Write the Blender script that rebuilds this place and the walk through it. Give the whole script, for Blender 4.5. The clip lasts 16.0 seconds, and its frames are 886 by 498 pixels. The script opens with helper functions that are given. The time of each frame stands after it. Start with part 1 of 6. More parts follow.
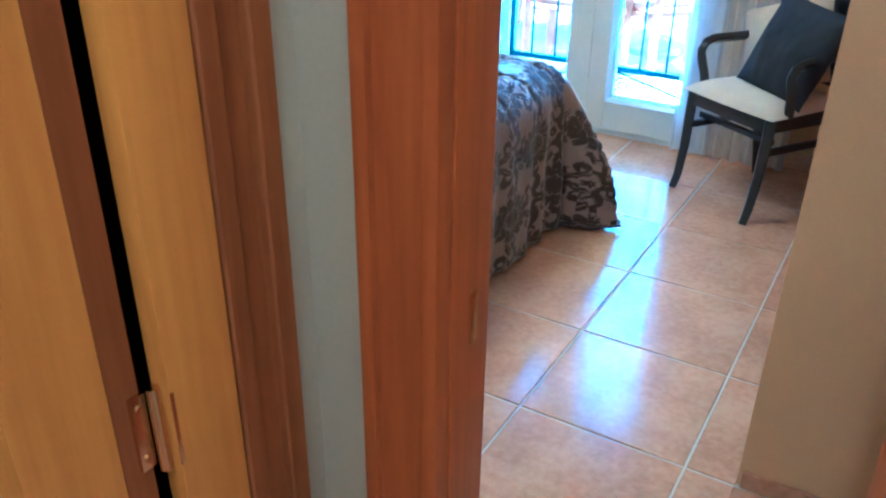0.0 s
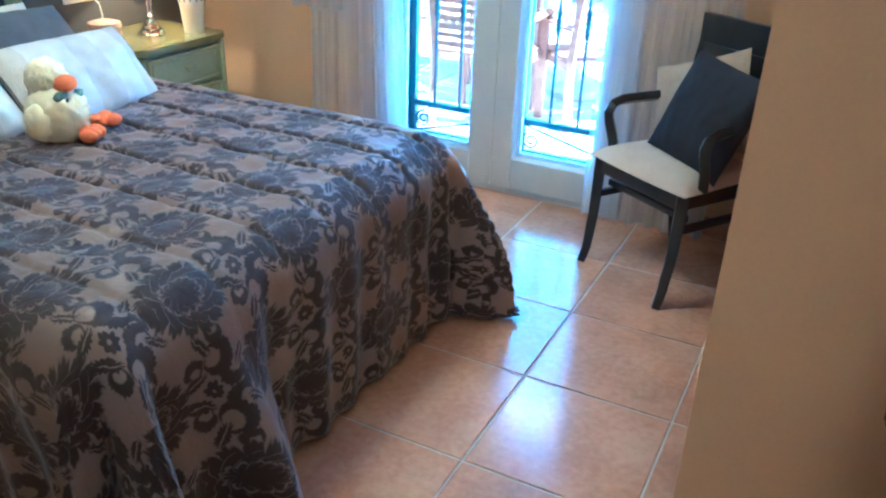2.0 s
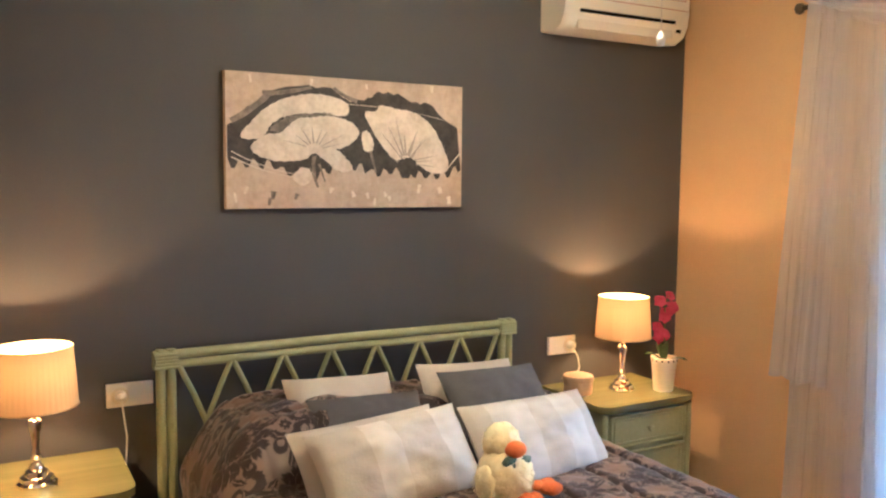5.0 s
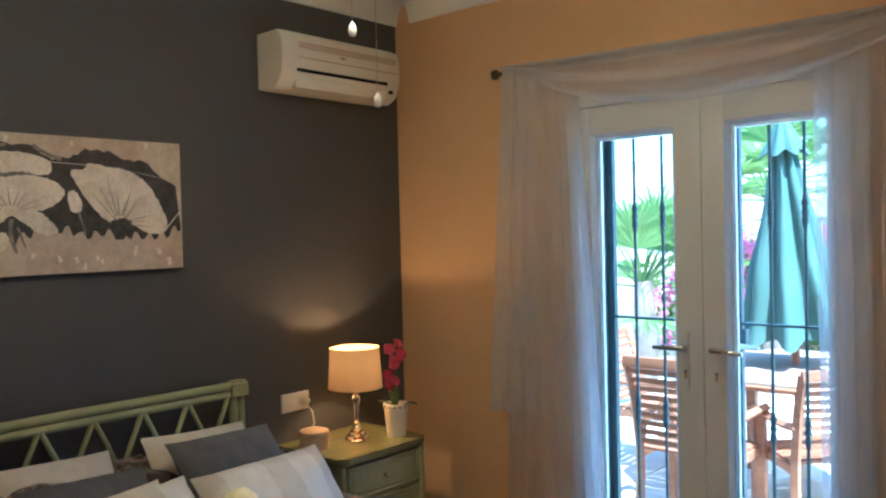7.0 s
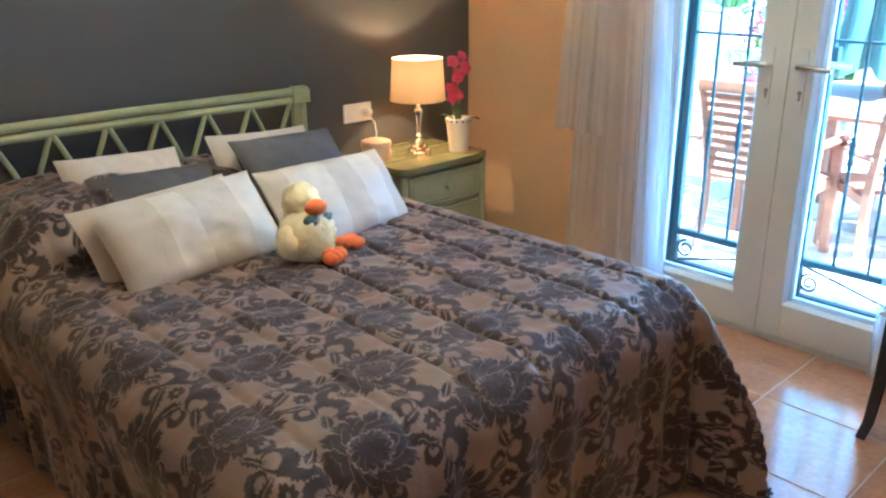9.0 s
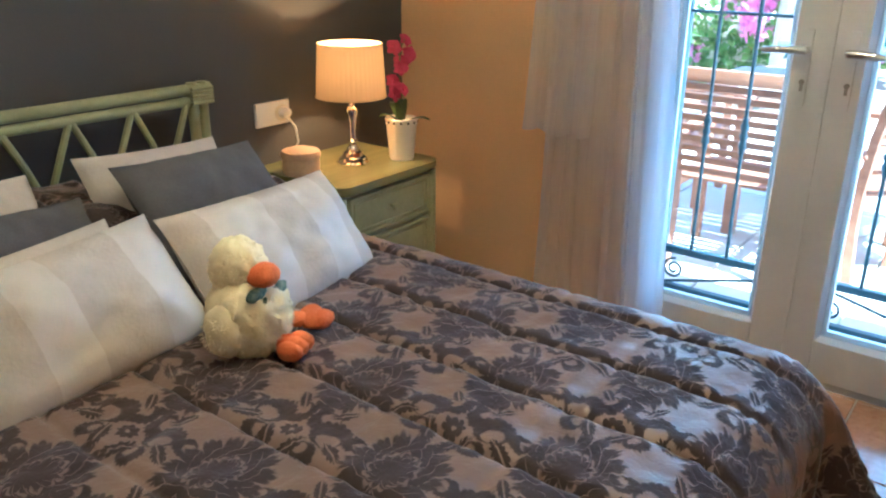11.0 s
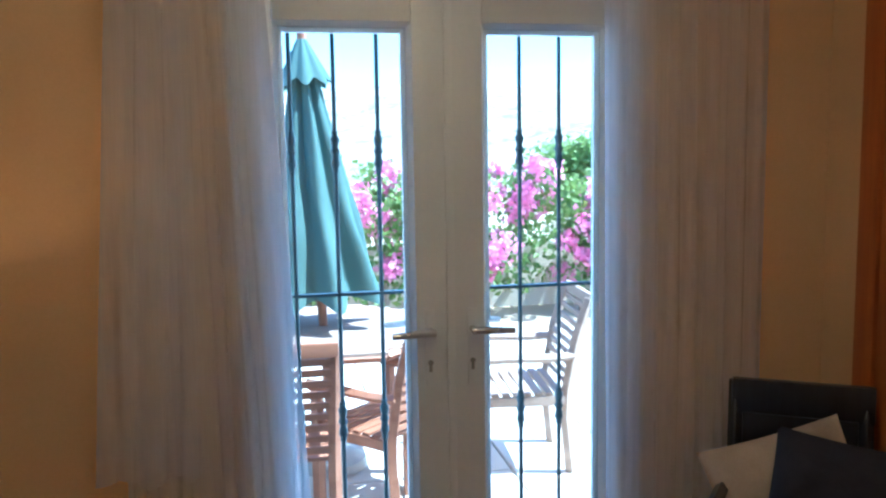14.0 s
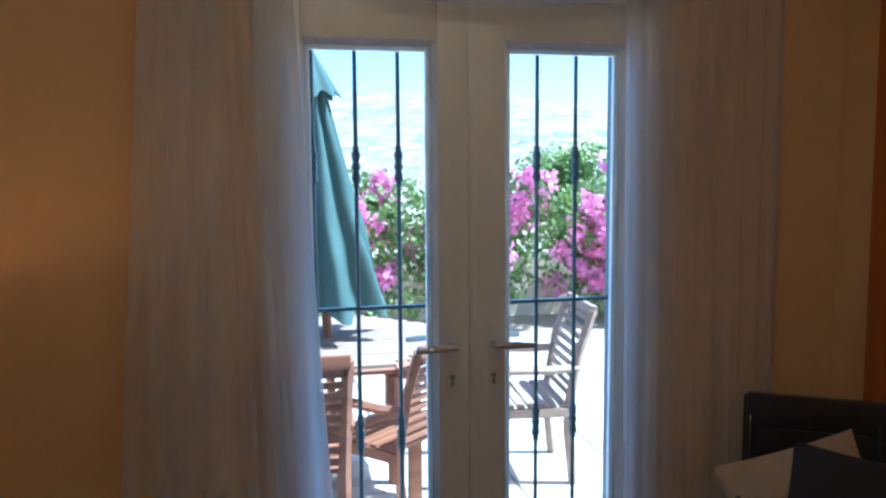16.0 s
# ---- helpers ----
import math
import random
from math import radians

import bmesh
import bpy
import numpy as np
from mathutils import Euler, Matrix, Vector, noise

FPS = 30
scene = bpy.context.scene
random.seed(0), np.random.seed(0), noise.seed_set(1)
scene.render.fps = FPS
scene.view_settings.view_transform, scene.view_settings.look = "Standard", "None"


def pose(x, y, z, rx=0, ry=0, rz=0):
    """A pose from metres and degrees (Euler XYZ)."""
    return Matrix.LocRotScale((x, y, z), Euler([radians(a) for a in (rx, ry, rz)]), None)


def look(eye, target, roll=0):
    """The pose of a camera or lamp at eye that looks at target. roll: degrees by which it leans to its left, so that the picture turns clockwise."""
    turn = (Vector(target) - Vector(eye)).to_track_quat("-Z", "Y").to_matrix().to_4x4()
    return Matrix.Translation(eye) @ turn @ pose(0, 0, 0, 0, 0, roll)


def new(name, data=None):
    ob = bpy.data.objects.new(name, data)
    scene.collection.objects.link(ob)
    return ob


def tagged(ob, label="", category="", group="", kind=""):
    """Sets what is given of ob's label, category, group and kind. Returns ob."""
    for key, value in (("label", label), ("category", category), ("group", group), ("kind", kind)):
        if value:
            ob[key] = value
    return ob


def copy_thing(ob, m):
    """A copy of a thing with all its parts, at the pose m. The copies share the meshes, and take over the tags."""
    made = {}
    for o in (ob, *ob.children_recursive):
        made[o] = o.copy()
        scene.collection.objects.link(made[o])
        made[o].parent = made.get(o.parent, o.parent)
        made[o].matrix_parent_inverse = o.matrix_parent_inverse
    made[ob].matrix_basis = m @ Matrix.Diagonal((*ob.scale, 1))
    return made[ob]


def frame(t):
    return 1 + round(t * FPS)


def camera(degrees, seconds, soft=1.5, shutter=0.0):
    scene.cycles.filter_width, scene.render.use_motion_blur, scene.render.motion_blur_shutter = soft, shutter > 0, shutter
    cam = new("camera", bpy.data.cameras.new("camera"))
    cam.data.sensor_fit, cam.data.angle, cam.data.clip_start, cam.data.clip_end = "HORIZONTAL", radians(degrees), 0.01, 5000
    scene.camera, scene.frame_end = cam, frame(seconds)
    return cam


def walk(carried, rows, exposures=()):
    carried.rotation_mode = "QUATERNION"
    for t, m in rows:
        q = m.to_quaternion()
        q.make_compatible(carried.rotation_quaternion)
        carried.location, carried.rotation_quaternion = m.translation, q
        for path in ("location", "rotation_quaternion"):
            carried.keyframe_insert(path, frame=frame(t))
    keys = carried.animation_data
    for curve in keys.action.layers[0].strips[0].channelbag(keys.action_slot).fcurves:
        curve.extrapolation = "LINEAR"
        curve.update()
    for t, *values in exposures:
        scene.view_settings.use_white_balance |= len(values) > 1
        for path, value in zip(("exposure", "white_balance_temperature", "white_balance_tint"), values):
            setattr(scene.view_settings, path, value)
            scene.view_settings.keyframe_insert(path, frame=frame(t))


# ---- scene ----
cam = camera(57.1, 16.0, soft=2.3)
PATH = [
    (0, (-0.189, 0.472, 1.339), (-1.088, 1.999, 0.412), 0.8),
    (0.5, (-0.12, 0.57, 1.386), (-0.853, 2.167, 0.431), -0.5),
    (1, (-0.108, 0.676, 1.388), (-0.829, 2.275, 0.426), -0.2),
    (1.5, (-0.134, 0.822, 1.383), (-0.893, 2.438, 0.481), -0.1),
    (2, (-0.225, 0.982, 1.381), (-1.014, 2.592, 0.495), 2.2),
    (2.5, (-0.244, 1.077, 1.39), (-1.35, 2.487, 0.502), 1.0),
    (3, (-0.243, 1.139, 1.389), (-1.657, 2.264, 0.532), -0.7),
    (3.5, (-0.259, 1.17, 1.409), (-1.91, 2.070, 0.730), -2.2),
    (4, (-0.246, 1.182, 1.46), (-2.023, 1.979, 1.002), -1.7),
    (6.5, (-0.232, 1.14, 1.574), (-1.715, 2.478, 1.675), -1.8),
    (7, (-0.229, 1.139, 1.541), (-1.553, 2.638, 1.496), -1.4),
    (7.5, (-0.213, 1.096, 1.5), (-1.447, 2.656, 1.295), -1.3),
    (8, (-0.227, 1.071, 1.474), (-1.423, 2.63, 1.099), -0.9),
    (8.5, (-0.23, 1.107, 1.443), (-1.453, 2.585, 0.878), -0.8),
    (9, (-0.254, 1.202, 1.43), (-1.624, 2.496, 0.759), -0.4),
    (11.5, (-1.277, 1.588, 1.346), (-2.151, 3.235, 0.622), 1.8),
    (12, (-1.525, 1.616, 1.388), (-1.84, 3.476, 0.724), 0.3),
    (12.5, (-1.647, 1.671, 1.46), (-1.672, 3.627, 1.047), -0.0),
    (13, (-1.814, 1.776, 1.496), (-1.603, 3.754, 1.297), -0.4),
    (13.5, (-1.919, 1.848, 1.515), (-1.551, 3.804, 1.316), -0.6),
    (14, (-2.018, 1.867, 1.55), (-1.635, 3.818, 1.332), -0.9),
    (14.5, (-2.057, 1.871, 1.572), (-1.671, 3.822, 1.365), 0.3),
    (15, (-2.083, 1.878, 1.575), (-1.681, 3.827, 1.376), 0.3),
    (15.5, (-2.104, 1.873, 1.576), (-1.69, 3.819, 1.369), -0.2),
    (16, (-2.134, 1.868, 1.577), (-1.709, 3.812, 1.377), -0.4),
]
LAMP_W, FAN_W, HALL_W, WINDOW_W = 1.35, 0.35, 2.3, 3.6
EXPOSURES = [(0, 4.2, 2950, -16), (0.5, 3.76, 2820, -17), (1.5, 3.95, 2980, -15), (2.5, 3.70, 3230, -12), (3.5, 3.76, 3880, -4), (4, 3.74, 4130, -3), (6.5, 2.66, 4450, -5), (7, 2.33, 4100, -8), (8, 2.76, 3850, -9), (8.5, 2.98, 3830, -9), (9, 3.47, 3830, -9), (11.5, 2.78, 4080, -8), (12, 2.44, 3980, -6), (12.5, 2.2, 4080, -5), (13, 2.0, 4120, -5), (14.5, 1.96, 4170, -2), (15.2, 1.50, 4270, -1), (16, 1.38, 4320, 1)]
walk(cam, [(t, look(eye, target, roll)) for t, eye, target, roll in PATH], EXPOSURES)

# ---- world, sun, lamps ----
SUN_EL, SUN_AZ = radians(60), radians(105)
world = bpy.data.worlds.new("sky_world")
scene.world = world
world.use_nodes = True
wn = world.node_tree
sky = wn.nodes.new("ShaderNodeTexSky")
sky.sky_type = "NISHITA"
sky.sun_disc = False
sky.sun_elevation, sky.sun_rotation = SUN_EL, SUN_AZ
wn.links.new(sky.outputs[0], wn.nodes["Background"].inputs[0])
wn.nodes["Background"].inputs[1].default_value = 0.15


def lamp(name, kind, energy, color, m, size=0.05):
    d = bpy.data.lights.new(name, kind)
    d.energy, d.color = energy, color
    if kind == "POINT":
        d.shadow_soft_size = size
    ob = new(name, d)
    ob.matrix_world = m
    return ob


sun = lamp("sun", "SUN", 5.0, (1, 0.90, 0.75), Matrix())
sun.data.angle = radians(0.6)
sd = Vector((math.sin(SUN_AZ) * math.cos(SUN_EL), math.cos(SUN_AZ) * math.cos(SUN_EL), math.sin(SUN_EL)))
sun.matrix_world = look(sd * 20, (0, 0, 0))
WARM = (1.0, 0.47, 0.155)
for ly, lx in ((1.27, -2.93), (3.62, -2.97)):
    lamp("bedside_light", "POINT", LAMP_W, WARM, pose(lx, ly, 0.957), 0.014)
lamp("fan_light", "POINT", FAN_W, WARM, pose(-1.74, 2.65, 2.30), 0.12)
lamp("hall_light", "POINT", HALL_W, (1, 0.57, 0.27), pose(0.05, 0.0, 2.45), 0.2)
win = bpy.data.lights.new("window_sky", "AREA")
win.shape, win.size, win.size_y, win.energy, win.color = "RECTANGLE", 1.05, 1.8, WINDOW_W, (0.66, 0.82, 1.0)
wl = new("window_sky", win)
wl.matrix_world = look((-1.555, 4.52, 1.08), (-1.555, 3.0, 1.08))

# ---- materials ----


class NodeKit:
    def __init__(self, name):
        self.m = bpy.data.materials.new(name)
        self.m.use_nodes = True
        self.t = self.m.node_tree
        self.b = self.t.nodes["Principled BSDF"]
        self.out = self.t.nodes["Material Output"]

    def node(self, kind, **kw):
        n = self.t.nodes.new(kind)
        for k, v in kw.items():
            n.inputs[k].default_value = v
        return n

    def link(self, a, b):
        self.t.links.new(a, b)

    def math(self, op, a, b=0.0, c=0.0, clamp=False):
        n = self.t.nodes.new("ShaderNodeMath")
        n.operation = op
        n.use_clamp = clamp
        for i, v in enumerate((a, b, c)):
            if isinstance(v, (int, float)):
                n.inputs[i].default_value = v
            else:
                self.link(v, n.inputs[i])
        return n.outputs[0]

    def step(self, x, lo, hi):
        n = self.t.nodes.new("ShaderNodeMapRange")
        n.interpolation_type = "SMOOTHSTEP"
        self.link(x, n.inputs["Value"])
        n.inputs["From Min"].default_value, n.inputs["From Max"].default_value = lo, hi
        return n.outputs[0]

    def mix(self, fac, a, b):
        n = self.t.nodes.new("ShaderNodeMix")
        n.data_type = "RGBA"
        for s, v in ((0, fac), (6, a), (7, b)):
            if isinstance(v, (int, float)):
                n.inputs[s].default_value = v
            elif isinstance(v, tuple):
                n.inputs[s].default_value = (*v, 1)
            else:
                self.link(v, n.inputs[s])
        return n.outputs[2]

    def coords(self, which="Object", scale=(1, 1, 1), rot=(0, 0, 0)):
        c = self.t.nodes.new("ShaderNodeTexCoord")
        mp = self.t.nodes.new("ShaderNodeMapping")
        mp.inputs["Scale"].default_value = scale
        mp.inputs["Rotation"].default_value = rot
        self.link(c.outputs[which], mp.inputs[0])
        return mp.outputs[0]

    def noise(self, vec, scale, detail=4.0, rough=0.55, distort=0.0):
        n = self.t.nodes.new("ShaderNodeTexNoise")
        n.inputs["Scale"].default_value, n.inputs["Detail"].default_value = scale, detail
        n.inputs["Roughness"].default_value, n.inputs["Distortion"].default_value = rough, distort
        self.link(vec, n.inputs["Vector"])
        return n.outputs[0]

    def bump(self, height, strength, dist=0.002):
        n = self.t.nodes.new("ShaderNodeBump")
        n.inputs["Strength"].default_value, n.inputs["Distance"].default_value = strength, dist
        self.link(height, n.inputs["Height"])
        self.link(n.outputs[0], self.b.inputs["Normal"])

    def base(self, col):
        if isinstance(col, tuple):
            self.b.inputs["Base Color"].default_value = (*col, 1)
        else:
            self.link(col, self.b.inputs["Base Color"])

    def set(self, rough=0.5, metal=0.0, spec=0.5):
        self.b.inputs["Roughness"].default_value = rough
        self.b.inputs["Metallic"].default_value = metal
        self.b.inputs["Specular IOR Level"].default_value = spec


def surf(name, a, b, rough=0.5, metal=0.0, big=3.0, fine=60.0, bump=0.1, dist=0.002, rand=0.0, spec=0.5):
    """A surface of two near colours mixed at two scales, with fine relief."""
    k = NodeKit(name)
    v = k.coords()
    n1, n2 = k.noise(v, big, 5), k.noise(v, fine, 3)
    f = k.math("ADD", k.math("MULTIPLY", n1, 0.65), k.math("MULTIPLY", n2, 0.35))
    f = k.step(f, 0.3, 0.7)
    if rand:
        info = k.t.nodes.new("ShaderNodeObjectInfo")
        f = k.math("ADD", f, k.math("MULTIPLY", k.math("SUBTRACT", info.outputs["Random"], 0.5), rand), clamp=True)
    k.base(k.mix(f, a, b))
    k.set(rough, metal, spec)
    r = k.math("ADD", k.math("MULTIPLY", n1, 0.16), rough - 0.08, clamp=True)
    k.link(r, k.b.inputs["Roughness"])
    if bump:
        k.bump(n2, bump, dist)
    return k.m


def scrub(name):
    """A far dry slope of earth and scrub clumps, haze put into their colours."""
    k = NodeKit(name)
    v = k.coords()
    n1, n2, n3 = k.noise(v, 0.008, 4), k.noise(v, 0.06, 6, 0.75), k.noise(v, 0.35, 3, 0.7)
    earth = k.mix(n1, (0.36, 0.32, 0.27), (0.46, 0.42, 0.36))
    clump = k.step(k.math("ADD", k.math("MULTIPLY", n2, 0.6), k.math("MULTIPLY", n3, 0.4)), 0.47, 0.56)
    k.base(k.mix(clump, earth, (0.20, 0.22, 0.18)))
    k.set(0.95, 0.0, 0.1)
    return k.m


def wood(name, a, b, rough=0.35, axis=2, scale=14.0, coat=0.0):
    """Timber with long grain along one axis."""
    k = NodeKit(name)
    s = [1.0, 1.0, 1.0]
    s[axis] = 0.06
    v = k.coords(scale=tuple(s))
    n1 = k.noise(v, scale, 5, 0.6, 0.6)
    n2 = k.noise(v, scale * 7, 3, 0.5)
    f = k.step(k.math("ADD", k.math("MULTIPLY", n1, 0.7), k.math("MULTIPLY", n2, 0.3)), 0.3, 0.72)
    k.base(k.mix(f, a, b))
    k.set(rough)
    k.b.inputs["Coat Weight"].default_value = coat
    k.b.inputs["Coat Roughness"].default_value = 0.15
    k.bump(n2, 0.08, 0.001)
    return k.m


def damask(name):
    """Taupe satin with dark velvet medallions and scrolls, laid out in cloth coordinates in metres."""
    k = NodeKit(name)
    uv = k.t.nodes.new("ShaderNodeUVMap")
    uv.uv_map = "cloth"
    sep = k.t.nodes.new("ShaderNodeSeparateXYZ")
    k.link(uv.outputs[0], sep.inputs[0])
    warp = k.noise(uv.outputs[0], 16.0, 2)
    warp2 = k.noise(uv.outputs[0], 70.0, 2)
    shift = k.math("ADD", k.math("MULTIPLY", k.math("SUBTRACT", warp, 0.5), 0.022), k.math("MULTIPLY", k.math("SUBTRACT", warp2, 0.5), 0.012))
    cx = k.math("ADD", sep.outputs[0], shift)
    cy = k.math("SUBTRACT", sep.outputs[1], shift)
    px, py = 0.40, 0.33

    def wrapped(v, off, period):
        return k.math("WRAP", k.math("ADD", v, off), period / 2, -period / 2)

    def site(ox, oy):
        """Place within the nearest lozenge of the half-drop layout."""
        u1, v1 = wrapped(cx, ox, px), wrapped(cy, oy, py)
        u2, v2 = wrapped(cx, ox + px / 2, px), wrapped(cy, oy + py / 2, py)
        far = k.math("ADD", k.math("MULTIPLY", k.math("ABSOLUTE", u1), 2 / px), k.math("MULTIPLY", k.math("ABSOLUTE", v1), 2 / py))
        sel = k.math("GREATER_THAN", far, 1.0)
        inv = k.math("SUBTRACT", 1.0, sel)
        return (k.math("ADD", k.math("MULTIPLY", u1, inv), k.math("MULTIPLY", u2, sel)),
                k.math("ADD", k.math("MULTIPLY", v1, inv), k.math("MULTIPLY", v2, sel)))

    def polar(x, y, rx, ry):
        x, y = k.math("DIVIDE", x, rx), k.math("DIVIDE", y, ry)
        return k.math("SQRT", k.math("ADD", k.math("MULTIPLY", x, x), k.math("MULTIPLY", y, y))), k.math("ARCTAN2", x, y)

    def under(a, b, soft=0.06):
        """One where a is less than b."""
        return k.step(k.math("SUBTRACT", b, a), -soft, soft)

    def either(a, b):
        return k.math("MAXIMUM", a, b)

    # medallion: a lobed flower head, cut by light curling veins
    mx, my = site(-1.40 + 0.2, 0.02)
    r, th = polar(k.math("ABSOLUTE", mx), my, 0.086, 0.108)
    lobes = k.math("SQRT", k.math("ABSOLUTE", k.math("SINE", k.math("MULTIPLY", th, 7.5))))
    frill = k.math("ABSOLUTE", k.math("SINE", k.math("MULTIPLY", th, 22.5)))
    edge = k.math("ADD", 0.62, k.math("ADD", k.math("MULTIPLY", lobes, 0.28), k.math("MULTIPLY", frill, 0.09)))
    m = under(r, edge)
    curl = k.math("ABSOLUTE", k.math("SINE", k.math("ADD", k.math("MULTIPLY", th, 6.0), k.math("MULTIPLY", r, 15.0))))
    vein = k.math("MULTIPLY", under(curl, 0.10, 0.10), k.math("MULTIPLY", k.step(r, 0.22, 0.30), under(r, 0.74)))
    ring = k.math("MULTIPLY", under(k.math("ABSOLUTE", k.math("SUBTRACT", r, k.math("ADD", 0.34, k.math("MULTIPLY", lobes, 0.10)))), 0.03, 0.02), k.step(curl, 0.35, 0.5))
    vein = either(vein, ring)
    # scroll group between the medallions: rosette, two curled leaves, two sprays
    gx, gy = site(-1.40 + 0.4, 0.02)
    ax = k.math("ABSOLUTE", gx)
    rr, ra = polar(gx, k.math("ADD", gy, 0.014), 0.021, 0.019)
    s = under(rr, k.math("ADD", 0.72, k.math("MULTIPLY", k.math("ABSOLUTE", k.math("SINE", k.math("MULTIPLY", ra, 4.0))), 0.28)))
    s = k.math("MULTIPLY", s, k.step(rr, 0.16, 0.26))
    for ox, oy, rad, wide, turn in ((0.066, 0.004, 0.026, 0.018, 0.4), (0.032, 0.036, 0.022, 0.014, 2.6), (0.116, 0.014, 0.015, 0.011, 1.8), (0.052, -0.044, 0.016, 0.012, 4.2)):
        cr, ca = polar(k.math("SUBTRACT", ax, ox), k.math("SUBTRACT", gy, oy), 1.0, 1.0)
        taper = k.math("ADD", 0.52, k.math("MULTIPLY", k.math("COSINE", k.math("ADD", ca, turn)), 0.48))
        teeth = k.math("ADD", 0.72, k.math("MULTIPLY", k.math("ABSOLUTE", k.math("SINE", k.math("MULTIPLY", ca, 10.0))), 0.28))
        band = k.math("MULTIPLY", k.math("MULTIPLY", taper, teeth), wide)
        s = either(s, under(k.math("ABSOLUTE", k.math("SUBTRACT", cr, rad)), band, 0.002))
    for ox, oy, lx, ly, ang in ((0.026, -0.048, 0.032, 0.013, 1.1), (0.096, -0.024, 0.028, 0.012, -0.5), (0.009, 0.068, 0.012, 0.030, 0.0), (0.045, 0.062, 0.024, 0.010, 0.9), (0.148, -0.004, 0.018, 0.009, 0.3)):
        dx, dy = k.math("SUBTRACT", ax, ox), k.math("SUBTRACT", gy, oy)
        c, n = math.cos(ang), math.sin(ang)
        ex = k.math("ADD", k.math("MULTIPLY", dx, c), k.math("MULTIPLY", dy, n))
        ey = k.math("SUBTRACT", k.math("MULTIPLY", dy, c), k.math("MULTIPLY", dx, n))
        lr, la = polar(ex, ey, lx, ly)
        leaf = under(lr, k.math("ADD", 0.74, k.math("MULTIPLY", k.math("ABSOLUTE", k.math("SINE", k.math("MULTIPLY", la, 8.0))), 0.30)))
        s = either(s, k.math("MULTIPLY", leaf, k.step(k.math("ABSOLUTE", ey), 0.0006, 0.0022)))
    m = either(k.math("MULTIPLY", m, k.math("SUBTRACT", 1.0, k.math("MULTIPLY", vein, 0.85))), s)
    wear = k.noise(uv.outputs[0], 260.0, 2)
    m = k.math("MULTIPLY", m, k.step(wear, 0.10, 0.34))
    shade = k.noise(uv.outputs[0], 2.2, 3)
    ground = k.mix(shade, (0.200, 0.140, 0.112), (0.262, 0.188, 0.154))
    flower = k.mix(wear, (0.029, 0.0175, 0.017), (0.052, 0.033, 0.031))
    k.base(k.mix(m, ground, flower))
    k.set(0.5)
    k.link(k.math("ADD", 0.34, k.math("MULTIPLY", m, 0.45)), k.b.inputs["Roughness"])
    k.link(k.math("ADD", 0.04, k.math("MULTIPLY", m, 0.42)), k.b.inputs["Sheen Weight"])
    k.b.inputs["Sheen Roughness"].default_value = 0.35
    crinkle = k.noise(uv.outputs[0], 48.0, 4, 0.6, 0.8)
    k.bump(k.math("ADD", k.math("MULTIPLY", m, 0.35), crinkle), 0.5, 0.005)
    return k.m


def sheer(name, tint, clear):
    """Thin voile: part open weave, part cloth that glows when lit from behind."""
    k = NodeKit(name)
    v = k.coords(scale=(1, 1, 0.02))
    weave = k.noise(v, 260.0, 2)
    tr = k.node("ShaderNodeBsdfTransparent")
    di = k.node("ShaderNodeBsdfDiffuse")
    tl = k.node("ShaderNodeBsdfTranslucent")
    di.inputs[0].default_value = (*tint, 1)
    tl.inputs[0].default_value = (*tint, 1)
    m1, m2 = k.node("ShaderNodeMixShader"), k.node("ShaderNodeMixShader")
    m1.inputs[0].default_value = 0.64
    k.link(di.outputs[0], m1.inputs[1])
    k.link(tl.outputs[0], m1.inputs[2])
    k.link(k.math("ADD", 1 - clear - 0.06, k.math("MULTIPLY", weave, 0.12), clamp=True), m2.inputs[0])
    k.link(tr.outputs[0], m2.inputs[1])
    k.link(m1.outputs[0], m2.inputs[2])
    k.link(m2.outputs[0], k.out.inputs[0])
    return k.m


def glow_cloth(name, tint, through_part):
    """A lampshade's cloth, which lets its bulb's light through."""
    k = NodeKit(name)
    di, tl, mx = k.node("ShaderNodeBsdfDiffuse"), k.node("ShaderNodeBsdfTranslucent"), k.node("ShaderNodeMixShader")
    di.inputs[0].default_value = tl.inputs[0].default_value = (*tint, 1)
    mx.inputs[0].default_value = through_part
    k.link(di.outputs[0], mx.inputs[1])
    k.link(tl.outputs[0], mx.inputs[2])
    k.link(mx.outputs[0], k.out.inputs[0])
    return k.m


def bulb_mat(name, color, strength):
    k = NodeKit(name)
    k.base((0.8, 0.8, 0.8))
    k.b.inputs["Emission Color"].default_value = (*color, 1)
    k.b.inputs["Emission Strength"].default_value = strength
    return k.m


def leafy(name, a, b, rough=0.5):
    k = NodeKit(name)
    g = k.t.nodes.new("ShaderNodeNewGeometry")
    k.base(k.mix(g.outputs["Random Per Island"], a, b))
    k.set(rough)
    tl = k.node("ShaderNodeBsdfTranslucent")
    tl.inputs[0].default_value = (*b, 1)
    mx = k.node("ShaderNodeMixShader")
    mx.inputs[0].default_value = 0.35
    k.link(k.b.outputs[0], mx.inputs[1])
    k.link(tl.outputs[0], mx.inputs[2])
    k.link(mx.outputs[0], k.out.inputs[0])
    return k.m


